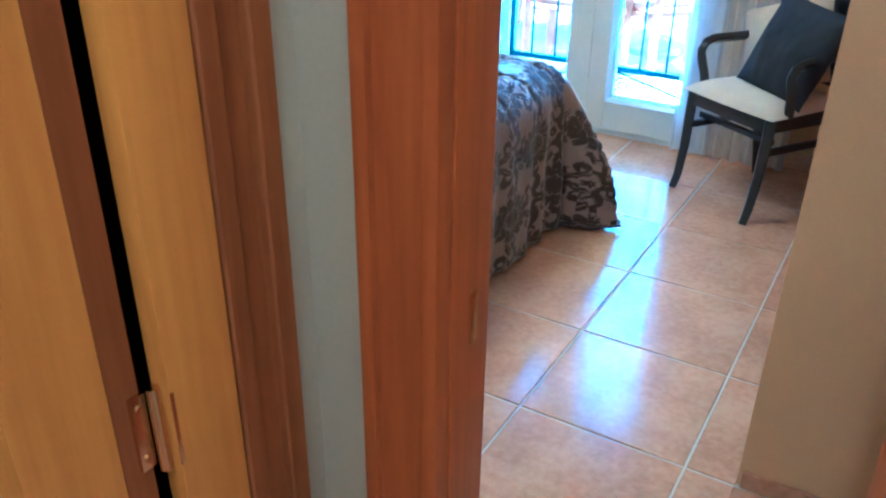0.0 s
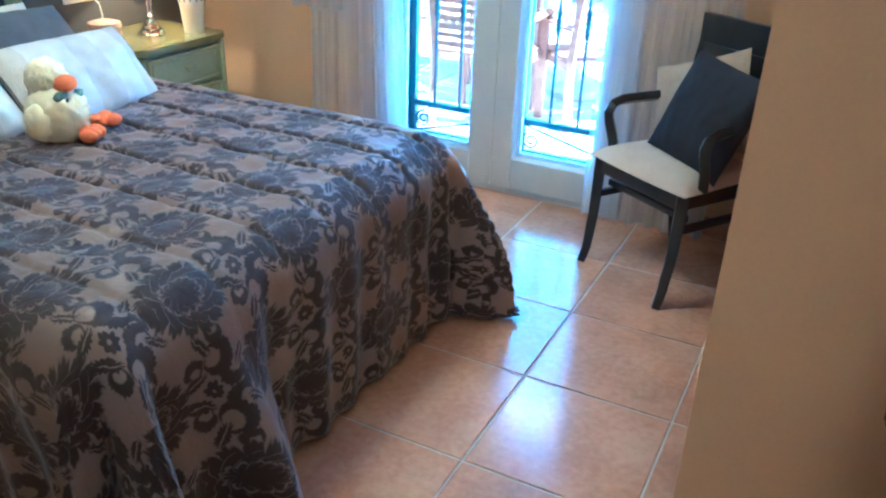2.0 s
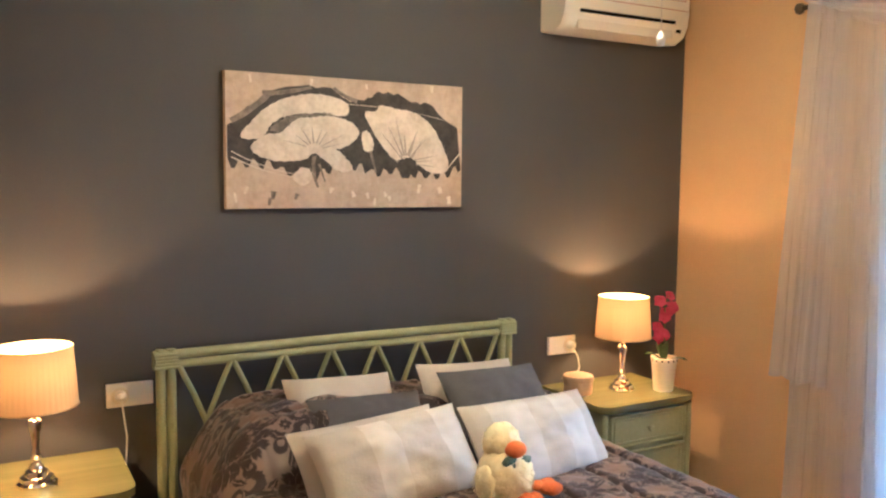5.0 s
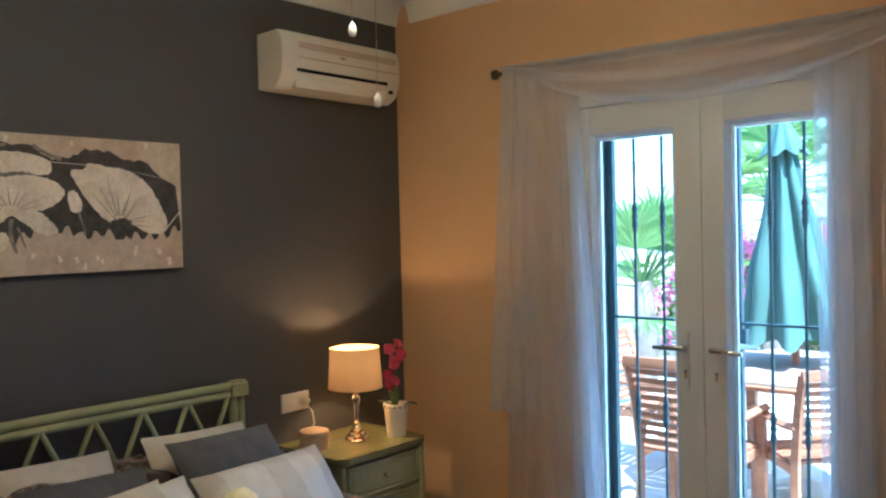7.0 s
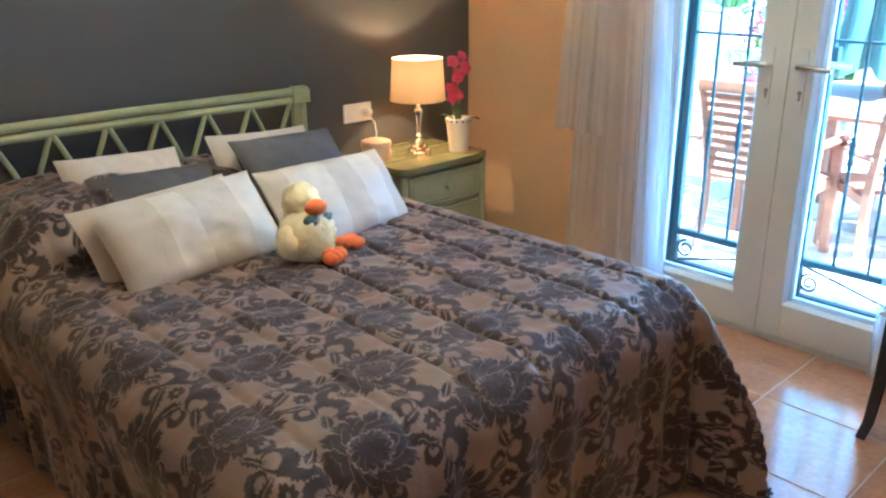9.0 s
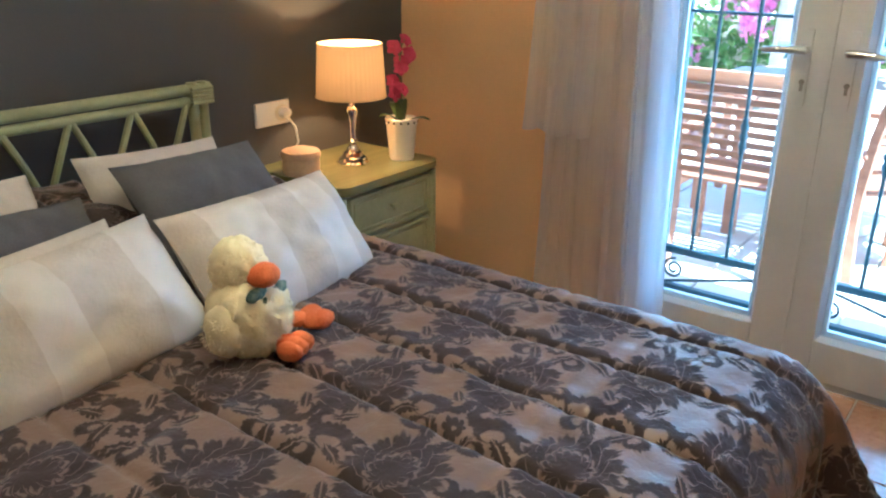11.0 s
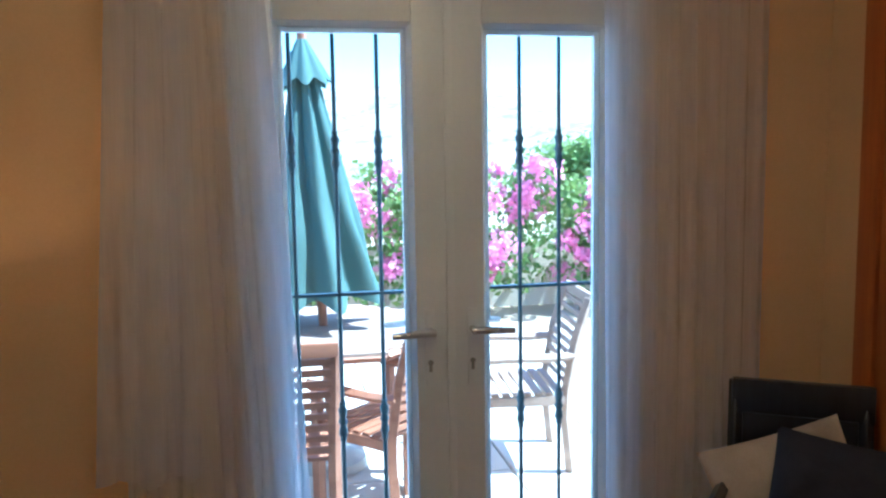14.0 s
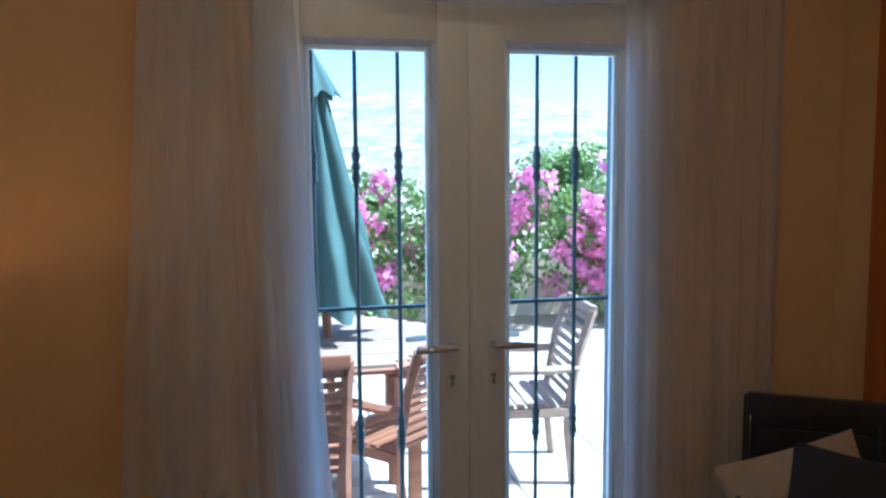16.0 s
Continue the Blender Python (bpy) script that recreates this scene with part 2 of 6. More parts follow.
def glass_mat(name):
    k = NodeKit(name)
    tr, gl = k.node("ShaderNodeBsdfTransparent"), k.node("ShaderNodeBsdfGlossy")
    tr.inputs[0].default_value = (0.96, 0.96, 0.94, 1)
    gl.inputs["Roughness"].default_value = 0.01
    fr = k.node("ShaderNodeFresnel")
    fr.inputs[0].default_value = 1.45
    mx = k.node("ShaderNodeMixShader")
    k.link(fr.outputs[0], mx.inputs[0])
    k.link(tr.outputs[0], mx.inputs[1])
    k.link(gl.outputs[0], mx.inputs[2])
    k.link(mx.outputs[0], k.out.inputs[0])
    return k.m


def tile_mat(name):
    """Glazed terracotta floor tile, glossy, mottled, each a little different."""
    k = NodeKit(name)
    v = k.coords("Object")
    info = k.t.nodes.new("ShaderNodeObjectInfo")
    off = k.t.nodes.new("ShaderNodeVectorMath")
    off.operation = "ADD"
    comb = k.t.nodes.new("ShaderNodeCombineXYZ")
    k.link(k.math("MULTIPLY", info.outputs["Random"], 37.0), comb.inputs[0])
    k.link(v, off.inputs[0])
    k.link(comb.outputs[0], off.inputs[1])
    n1, n2 = k.noise(off.outputs[0], 5.0, 5, 0.6), k.noise(off.outputs[0], 45.0, 4, 0.6)
    f = k.step(k.math("ADD", k.math("MULTIPLY", n1, 0.6), k.math("MULTIPLY", n2, 0.4)), 0.32, 0.68)
    f = k.math("ADD", f, k.math("MULTIPLY", k.math("SUBTRACT", info.outputs["Random"], 0.5), 0.35), clamp=True)
    k.base(k.mix(f, (0.42, 0.222, 0.122), (0.59, 0.362, 0.220)))
    k.set(0.16)
    k.link(k.math("ADD", 0.07, k.math("MULTIPLY", n2, 0.16)), k.b.inputs["Roughness"])
    k.bump(n1, 0.12, 0.004)
    return k.m


GREY_PAINT = surf("grey_wall_paint", (0.075, 0.074, 0.078), (0.088, 0.086, 0.090), 0.75, big=1.5, fine=140, bump=0.12)
CREAM_PAINT = surf("cream_wall_paint", (0.62, 0.405, 0.190), (0.67, 0.450, 0.225), 0.8, big=1.2, fine=150, bump=0.12)
HALL_PAINT = surf("hall_wall_paint", (0.55, 0.50, 0.41), (0.61, 0.555, 0.46), 0.8, big=1.2, fine=150, bump=0.12)
WHITE_PAINT = surf("white_ceiling_paint", (0.76, 0.75, 0.72), (0.82, 0.81, 0.79), 0.85, big=1.0, fine=160, bump=0.08)
RENDERED = surf("outer_render", (0.62, 0.54, 0.42), (0.70, 0.62, 0.50), 0.9, big=1.0, fine=60, bump=0.4, dist=0.004)
TILE = tile_mat("floor_tile_glaze")
GROUT = surf("grout", (0.50, 0.44, 0.38), (0.60, 0.54, 0.47), 0.8, big=4, fine=120, bump=0.2)
UPVC = surf("white_door_lacquer", (0.62, 0.645, 0.68), (0.67, 0.695, 0.73), 0.35, big=2, fine=80, bump=0.02)
GASKET = surf("white_glazing_bead", (0.74, 0.78, 0.8), (0.8, 0.83, 0.85), 0.3, bump=0)
GLASS = glass_mat("door_glass")
STEEL = surf("brushed_steel", (0.55, 0.54, 0.52), (0.66, 0.65, 0.63), 0.28, 1.0, fine=200, bump=0.03)
CHROME = surf("chrome", (0.80, 0.80, 0.80), (0.88, 0.88, 0.87), 0.07, 1.0, bump=0)
BRASS = surf("polished_brass", (0.70, 0.50, 0.24), (0.80, 0.60, 0.32), 0.18, 1.0, fine=90, bump=0.05)
BRONZE = surf("dark_bronze", (0.06, 0.045, 0.03), (0.10, 0.08, 0.055), 0.4, 0.8, bump=0.05)
CONCRETE = surf("pale_concrete", (0.42, 0.40, 0.36), (0.52, 0.50, 0.46), 0.85, big=6, fine=60, bump=0.3)
IRON = surf("blue_grey_iron", (0.045, 0.07, 0.075), (0.07, 0.10, 0.105), 0.5, 0.3, fine=120, bump=0.2)
RED_WOOD = wood("red_brown_door_wood", (0.31, 0.076, 0.006), (0.47, 0.132, 0.010), 0.40, coat=0.05)
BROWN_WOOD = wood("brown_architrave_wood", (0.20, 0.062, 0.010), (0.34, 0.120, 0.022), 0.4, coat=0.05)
HONEY_WOOD = wood("honey_door_wood", (0.59, 0.25, 0.014), (0.75, 0.365, 0.022), 0.36, coat=0.12)
TEAK = wood("patio_teak", (0.28, 0.125, 0.07), (0.42, 0.21, 0.125), 0.55, axis=0)
TEAK_GREY = wood("weathered_teak", (0.32, 0.24, 0.19), (0.46, 0.36, 0.29), 0.65, axis=0)
CHAIR_WOOD = wood("dark_stained_wood", (0.012, 0.013, 0.017), (0.022, 0.024, 0.03), 0.3, coat=0.3)
GREEN_WOOD = surf("green_painted_rattan", (0.32, 0.335, 0.16), (0.41, 0.42, 0.225), 0.42, big=6, fine=70, bump=0.15)
GREEN_TOP = wood("green_tinted_top", (0.205, 0.20, 0.072), (0.275, 0.265, 0.10), 0.25, axis=1, scale=8, coat=0.4)
COVER = damask("damask_cover")
WHITE_CLOTH = surf("ivory_cotton", (0.54, 0.495, 0.44), (0.59, 0.545, 0.49), 0.85, big=7, fine=120, bump=0.7)
CREAM_STRIPE = surf("cream_satin_stripe", (0.62, 0.585, 0.54), (0.67, 0.635, 0.59), 0.42, big=7, fine=220, bump=0.3)
GREY_CLOTH = surf("slate_cotton", (0.080, 0.078, 0.086), (0.118, 0.114, 0.122), 0.9, big=6, fine=240, bump=0.6)
NAVY_CLOTH = surf("navy_cotton", (0.014, 0.015, 0.026), (0.024, 0.025, 0.04), 0.9, big=6, fine=240, bump=0.5)
SEAT_CLOTH = surf("cream_seat_suede", (0.54, 0.45, 0.36), (0.62, 0.53, 0.43), 0.9, big=9, fine=200, bump=0.4)
BEIGE_CLOTH = surf("beige_cotton", (0.40, 0.31, 0.22), (0.50, 0.40, 0.29), 0.9, big=9, fine=200, bump=0.5)
VOILE = sheer("white_voile", (0.80, 0.83, 0.92), 0.46)
PLASTIC = surf("ivory_plastic", (0.72, 0.68, 0.58), (0.77, 0.73, 0.63), 0.4, bump=0.02)
WHITE_PLASTIC = surf("white_plastic", (0.76, 0.76, 0.74), (0.80, 0.80, 0.78), 0.35, bump=0.02)
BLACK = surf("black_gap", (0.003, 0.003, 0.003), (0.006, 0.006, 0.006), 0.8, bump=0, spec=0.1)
GAP_SHADE = surf("door_gap_shade", (0.0006, 0.0004, 0.0002), (0.0009, 0.0006, 0.0003), 0.9, bump=0, spec=0.0)
SHADE = glow_cloth("lampshade_cloth", (0.66, 0.47, 0.24), 0.05)
BULB = bulb_mat("bulb_glass", (1.0, 0.62, 0.28), 14.0)
PLUSH = surf("yellow_plush", (0.90, 0.80, 0.46), (0.95, 0.89, 0.62), 0.95, big=14, fine=160, bump=0.3, dist=0.003)
ORANGE_PLUSH = surf("orange_plush", (0.75, 0.16, 0.03), (0.85, 0.25, 0.06), 0.9, big=14, fine=160, bump=0.8, dist=0.004)
TARTAN = surf("green_check_ribbon", (0.03, 0.08, 0.06), (0.25, 0.32, 0.22), 0.7, big=60, fine=200, bump=0.2)
CANOPY = surf("green_parasol_canvas", (0.07, 0.128, 0.122), (0.10, 0.168, 0.16), 0.85, big=4, fine=120, bump=0.3)
PAVING = surf("pale_patio_stone", (0.56, 0.515, 0.45), (0.66, 0.615, 0.54), 0.75, big=2.0, fine=30, bump=0.3, rand=0.3)
SOIL = surf("dry_ground", (0.34, 0.27, 0.18), (0.46, 0.38, 0.27), 0.95, big=1.0, fine=14, bump=0.6, dist=0.02)
KEYHOLE = surf("dull_keyhole_metal", (0.22, 0.22, 0.22), (0.28, 0.28, 0.28), 0.5, 0.3, bump=0)
HILL = scrub("hazed_dry_hillside")
LEAF = leafy("bougainvillea_leaf", (0.09, 0.16, 0.03), (0.27, 0.37, 0.11))
PETAL = leafy("magenta_bract", (0.78, 0.17, 0.46), (0.92, 0.46, 0.70), 0.6)
PALM_LEAF = leafy("palm_leaf", (0.12, 0.22, 0.06), (0.28, 0.40, 0.14), 0.4)
BUSH_LEAF = leafy("conifer_leaf", (0.15, 0.25, 0.05), (0.36, 0.46, 0.15))
ORCHID = surf("red_orchid_petal", (0.42, 0.02, 0.06), (0.60, 0.05, 0.12), 0.55, big=30, fine=120, bump=0.1)
DARK_LEAF = surf("dark_leaf", (0.03, 0.06, 0.015), (0.06, 0.10, 0.03), 0.35, big=20, fine=90, bump=0.1)
STEM = surf("plant_stem", (0.12, 0.14, 0.04), (0.18, 0.19, 0.07), 0.6, bump=0.1)
REED = surf("dried_reed", (0.50, 0.33, 0.10), (0.66, 0.47, 0.18), 0.8, big=12, fine=90, bump=0.3)
VASE = surf("dark_vase_glaze", (0.02, 0.025, 0.02), (0.05, 0.05, 0.04), 0.25, bump=0.05)
CERAMIC = surf("white_ceramic", (0.74, 0.70, 0.62), (0.80, 0.76, 0.69), 0.3, bump=0.02)
BOXWOOD = surf("pale_wooden_box", (0.50, 0.34, 0.21), (0.62, 0.45, 0.30), 0.55, big=12, fine=100, bump=0.1)
CLAY = surf("brown_ornament", (0.30, 0.09, 0.03), (0.42, 0.16, 0.06), 0.6, big=30, fine=150, bump=0.4)
GREENTOY = surf("green_ornament", (0.06, 0.22, 0.05), (0.13, 0.34, 0.10), 0.6, big=30, fine=150, bump=0.4)
PAINT_TAN = surf("canvas_tan_paint", (0.42, 0.33, 0.25), (0.62, 0.52, 0.42), 0.8, big=9, fine=40, bump=0.6, dist=0.003)
PAINT_DARK = surf("canvas_dark_paint", (0.025, 0.022, 0.022), (0.075, 0.066, 0.06), 0.7, big=12, fine=50, bump=0.6, dist=0.003)
PAINT_SOFT = surf("canvas_grey_paint", (0.10, 0.085, 0.075), (0.30, 0.26, 0.22), 0.75, big=20, fine=70, bump=0.6, dist=0.003)
PAINT_VEIN = surf("canvas_pale_grey_paint", (0.30, 0.255, 0.21), (0.48, 0.42, 0.36), 0.75, big=20, fine=70, bump=0.6, dist=0.003)
PAINT_CREAM = surf("canvas_cream_paint", (0.58, 0.50, 0.41), (0.84, 0.76, 0.66), 0.75, big=16, fine=60, bump=0.7, dist=0.003)
FAN_WHITE = surf("cream_fan_lacquer", (0.70, 0.66, 0.56), (0.76, 0.72, 0.62), 0.35, bump=0.02)

# ---- builders ----


def mesh_of(name, bm, material):
    me = bpy.data.meshes.new(name)
    bmesh.ops.recalc_face_normals(bm, faces=bm.faces)
    bm.to_mesh(me)
    bm.free()
    me.materials.append(material)
    return me


def smooth(me, limit=40):
    me.shade_smooth()
    me.set_sharp_from_angle(angle=radians(limit))


def part(name, bm, material, parent, label="", soft=True):
    """One bmesh as one mesh object under a thing or a part."""
    me = mesh_of(name, bm, material)
    if soft:
        smooth(me)
    ob = new(name, me)
    ob.parent = parent
    if label:
        ob["label"] = label
    return ob


def thing(name, label, category, m=None, group="", kind=""):
    e = new(name)
    e.empty_display_size = 0.1
    if m is not None:
        e.matrix_world = m
    return tagged(e, label, category, group, kind)


def solid(name, bm, material, label, category, kind="", soft=True, group=""):
    me = mesh_of(name, bm, material)
    if soft:
        smooth(me)
    return tagged(new(name, me), label, category, group, kind)


def box(bm, lo, hi, bevel=0.0, m=None, seg=2):
    g = bmesh.ops.create_cube(bm, size=1.0)
    c = [(a + b) / 2 for a, b in zip(lo, hi)]
    s = [b - a for a, b in zip(lo, hi)]
    t = Matrix.Translation(c) @ Matrix.Diagonal((*s, 1))
    bmesh.ops.transform(bm, matrix=(m @ t) if m is not None else t, verts=g["verts"])
    if bevel:
        es = {e for v in g["verts"] for e in v.link_edges}
        bmesh.ops.bevel(bm, geom=list(es), offset=bevel, segments=seg, profile=0.7, affect="EDGES")
    return bm


def boxes(*items):
    bm = bmesh.new()
    for it in items:
        box(bm, *it)
    return bm


def tube(bm, pts, radii, seg=10, cap=True, squash=1.0):
    """A round bar along points; radii one number or one for each."""
    pts = [Vector(p) for p in pts]
    if isinstance(radii, (int, float)):
        radii = [radii] * len(pts)
    rings, up = [], None
    for i, p in enumerate(pts):
        d = (pts[min(i + 1, len(pts) - 1)] - pts[max(i - 1, 0)]).normalized()
        if up is None:
            up = Vector((0, 0, 1)) if abs(d.z) < 0.9 else Vector((1, 0, 0))
        a = d.cross(up).normalized()
        b = a.cross(d).normalized()
        up = b
        rings.append([bm.verts.new(p + radii[i] * (math.cos(t) * a + squash * math.sin(t) * b)) for t in [2 * math.pi * j / seg for j in range(seg)]])
    for r0, r1 in zip(rings, rings[1:]):
        for j in range(seg):
            bm.faces.new((r0[j], r0[(j + 1) % seg], r1[(j + 1) % seg], r1[j]))
    if cap:
        bm.faces.new(rings[0][::-1])
        bm.faces.new(rings[-1])
    return bm


def lathe(bm, profile, at=(0, 0, 0), seg=24, pleat=0.0, count=0):
    """A turned body from (radius, height) pairs about the vertical through at."""
    rings = []
    for r, z in profile:
        ring = []
        for j in range(seg):
            t = 2 * math.pi * j / seg
            rr = r * (1 + pleat * math.cos(count * t)) if pleat else r
            ring.append(bm.verts.new((at[0] + rr * math.cos(t), at[1] + rr * math.sin(t), at[2] + z)))
        rings.append(ring)
    for r0, r1 in zip(rings, rings[1:]):
        for j in range(seg):
            bm.faces.new((r0[j], r0[(j + 1) % seg], r1[(j + 1) % seg], r1[j]))
    if profile[0][0] > 1e-4:
        bm.faces.new(rings[0][::-1])
    if profile[-1][0] > 1e-4:
        bm.faces.new(rings[-1])
    return bm


def grid(bm, nu, nv, f, uvf=None):
    """A sheet of points f(u, v), u and v from 0 to 1; uvf gives cloth coordinates."""
    vs = [[bm.verts.new(f(i / nu, j / nv)) for j in range(nv + 1)] for i in range(nu + 1)]
    lay = bm.loops.layers.uv.new("cloth") if uvf else None
    for i in range(nu):
        for j in range(nv):
            fc = bm.faces.new((vs[i][j], vs[i + 1][j], vs[i + 1][j + 1], vs[i][j + 1]))
            if lay:
                for lp, (a, b) in zip(fc.loops, ((i, j), (i + 1, j), (i + 1, j + 1), (i, j + 1))):
                    lp[lay].uv = uvf(a / nu, b / nv)
    return vs


def pillow(bm, w, h, t, n=30, seed=0, u0=0.0, u1=1.0):
    """A stuffed cushion in the x-y plane, its stretch u0 to u1 across the width; pinched corners, soft dents."""
    for side in (1, -1):
        def f(u, v):
            u = u0 + (u1 - u0) * u
            a, b = 2 * u - 1, 2 * v - 1
            puff = max(0.0, (1 - abs(a) ** 2.6)) ** 0.55 * max(0.0, (1 - abs(b) ** 2.6)) ** 0.55
            pin = 1 - 0.045 * (1 - abs(b) ** 2) * abs(a) ** 3, 1 - 0.045 * (1 - abs(a) ** 2) * abs(b) ** 3
            d = noise.noise(Vector((a * 1.8 + seed * 7, b * 1.8, side * 3.0))) * 0.10 + noise.noise(Vector((a * 5 + seed, b * 5, side))) * 0.05 + 0.015 * noise.noise(Vector((a * 11 + seed, b * 7, side * 2)))
            return (w / 2 * a * pin[0], h / 2 * b * pin[1], side * t / 2 * puff * (1 + d * 2))
        grid(bm, max(3, round(n * (u1 - u0) * 1.3)), n, f)
    bmesh.ops.remove_doubles(bm, verts=bm.verts, dist=0.0005)
    return bm

# ---- large structure ----
H_CEIL = 2.72


def wall(name, material, label, *items):
    return solid(name, boxes(*items), material, label, "wall", "structure", soft=False)


wall("wall_west", GREY_PAINT, "dark grey painted headboard wall", ((-3.45, 0.25, -0.05), (-3.2, 4.47, 2.9)))
wall("wall_north", CREAM_PAINT, "warm cream painted wall round the garden door",
     ((-3.2, 4.17, -0.05), (-2.15, 4.47, 2.9)), ((-0.96, 4.17, -0.05), (0.6, 4.47, 2.9)), ((-2.15, 4.17, 2.1), (-0.96, 4.47, 2.9)))
wall("wall_east", CREAM_PAINT, "cream painted wall beside the chair", ((-0.32, 2.04, -0.05), (-0.17, 4.17, 2.9)), ((-0.17, 2.04, -0.05), (0.45, 2.16, 2.9)))
wall("wall_entry", HALL_PAINT, "thin partition with the bedroom doorway", ((-0.70, 1.06, -0.05), (-0.545, 1.13, 2.9)), ((0.235, 1.06, -0.05), (0.45, 1.13, 2.9)), ((-0.545, 1.06, 2.06), (0.235, 1.13, 2.9)))
wall("wall_hall_west", HALL_PAINT, "hall wall with a honey wood door",
     ((-0.80, -0.8, -0.05), (-0.70, 0.085, 2.9)), ((-0.80, 0.855, -0.05), (-0.70, 1.13, 2.9)), ((-0.80, 0.085, 2.06), (-0.70, 0.855, 2.9)))
# Added box, never in view: keeps sky light from leaking round the hall door.
wall("leak_block_wall", HALL_PAINT, "unseen added wall blocking sky light behind the hall door", ((-0.90, -0.2, -0.05), (-0.805, 0.93, 2.3)))
wall("wall_hall_east", HALL_PAINT, "plain hall side wall", ((0.45, -0.8, -0.05), (0.6, 4.17, 2.9)))
wall("wall_hall_south", HALL_PAINT, "plain hall end wall", ((-0.8, -0.95, -0.05), (0.6, -0.8, 2.9)))
wall("wall_south", CREAM_PAINT, "cream bedroom end wall", ((-3.2, 0.25, -0.05), (-0.8, 0.4, 2.9)))
solid("ceiling", boxes(((-3.45, -0.95, H_CEIL), (0.6, 4.47, 2.95))), WHITE_PAINT, "plain white painted ceiling", "ceiling", "structure", soft=False)


def cove(name, a, b, inward):
    """A hollow plaster cornice from a to b along the top of a wall."""
    bm = bmesh.new()
    prof = [(0, -0.12), (0.012, -0.12), (0.016, -0.10)] + [(0.016 + 0.075 * (1 - math.cos(t)), -0.10 + 0.085 * math.sin(t)) for t in [radians(15 * i) for i in range(1, 7)]] + [(0.105, -0.012), (0.105, 0), (0, 0)]
    rows = []
    for p in (Vector(a), Vector(b)):
        rows.append([bm.verts.new((p.x + inward[0] * o, p.y + inward[1] * o, H_CEIL + z)) for o, z in prof])
    n = len(prof)
    for i in range(n):
        bm.faces.new((rows[0][i], rows[0][(i + 1) % n], rows[1][(i + 1) % n], rows[1][i]))
    bm.faces.new(rows[0])
    bm.faces.new(rows[1])
    solid(name, bm, WHITE_PAINT, "white hollow plaster cornice under the ceiling", "cornice", "structure")


cove("trim", (-3.2, 0.4, 0), (-3.2, 4.17, 0), (1, 0))
cove("trim", (-3.09, 4.17, 0), (-0.43, 4.17, 0), (0, -1))
cove("trim", (-0.32, 2.15, 0), (-0.32, 4.17, 0), (-1, 0))


def baseboard(lo, hi):
    solid("baseboard", boxes((lo, hi, 0.003)), TILE, "low glazed terracotta skirting", "baseboard", "structure")


baseboard((-3.2, 4.158, 0), (-2.15, 4.169, 0.075))
baseboard((-0.96, 4.158, 0), (-0.32, 4.169, 0.075))
baseboard((-3.199, 0.4, 0), (-3.188, 4.157, 0.075))
baseboard((-0.331, 2.5, 0), (-0.321, 3.015, 0.075))
baseboard((-0.31, 2.028, 0), (0.449, 2.039, 0.045))

# ---- bedroom doorway, hall door ----
casing = bmesh.new()
box(casing, (-0.600, 1.040, 0), (-0.540, 1.058, 2.06), 0.004)
box(casing, (-0.616, 1.030, 0), (-0.598, 1.058, 2.06), 0.006)
box(casing, (-0.542, 1.030, 0), (-0.524, 1.058, 2.06), 0.005)
box(casing, (0.24, 1.035, 0), (0.36, 1.058, 2.06), 0.005)
box(casing, (-0.616, 1.035, 2.062), (0.36, 1.058, 2.18), 0.005)
frame_1 = thing("door_1", "red-brown varnished frame and half-open panelled bedroom door", "door", kind="structure")
part("casing", casing, RED_WOOD, frame_1)
jb = bmesh.new()
box(jb, (-0.544, 1.0585, 0), (-0.522, 1.135, 2.04), 0.003)
box(jb, (0.212, 1.045, 0), (0.233, 1.135, 2.04), 0.003)
box(jb, (-0.522, 1.045, 2.022), (0.212, 1.135, 2.045), 0.003)
part("jamb", jb, RED_WOOD, frame_1)
part("strike_plate", boxes(((-0.5215, 1.092, 0.86), (-0.5195, 1.106, 0.92), 0.001)), BRASS, frame_1, "small brass strike plate")


def panel_leaf(parent, w, h, t, material, both=True):
    """A panelled door leaf, from its hinge at x = 0 along x; thickness along y."""
    bm = bmesh.new()
    st = 0.115
    box(bm, (0, 0, 0.01), (st, t, h), 0.004)
    box(bm, (w - st, 0, 0.01), (w, t, h), 0.004)
    for z0, z1 in ((0.01, 0.20), (0.80, 0.94), (h - 0.13, h)):
        box(bm, (st - 0.002, 0.0006, z0), (w - st + 0.002, t - 0.0006, z1), 0.003)
    leaf = part("leaf", bm, material, parent)
    for z0, z1 in ((0.20, 0.80), (0.94, h - 0.13)):
        pb = bmesh.new()
        box(pb, (st + 0.045, 0.006, z0 + 0.045), (w - st - 0.045, t - 0.006, z1 - 0.045), 0.012, seg=3)
        box(pb, (st, 0.013, z0), (w - st, t - 0.013, z1))
        part("panel", pb, material, leaf)
        mb = bmesh.new()
        for lo, hi in (((st, 0.004, z0), (st + 0.022, t - 0.004, z1)), ((w - st - 0.022, 0.004, z0), (w - st, t - 0.004, z1)),
                       ((st + 0.0225, 0.004, z0), (w - st - 0.0225, t - 0.004, z0 + 0.022)), ((st + 0.0225, 0.004, z1 - 0.022), (w - st - 0.0225, t - 0.004, z1))):
            box(mb, lo, hi, 0.006)
        part("moulding", mb, material, leaf)
    return leaf


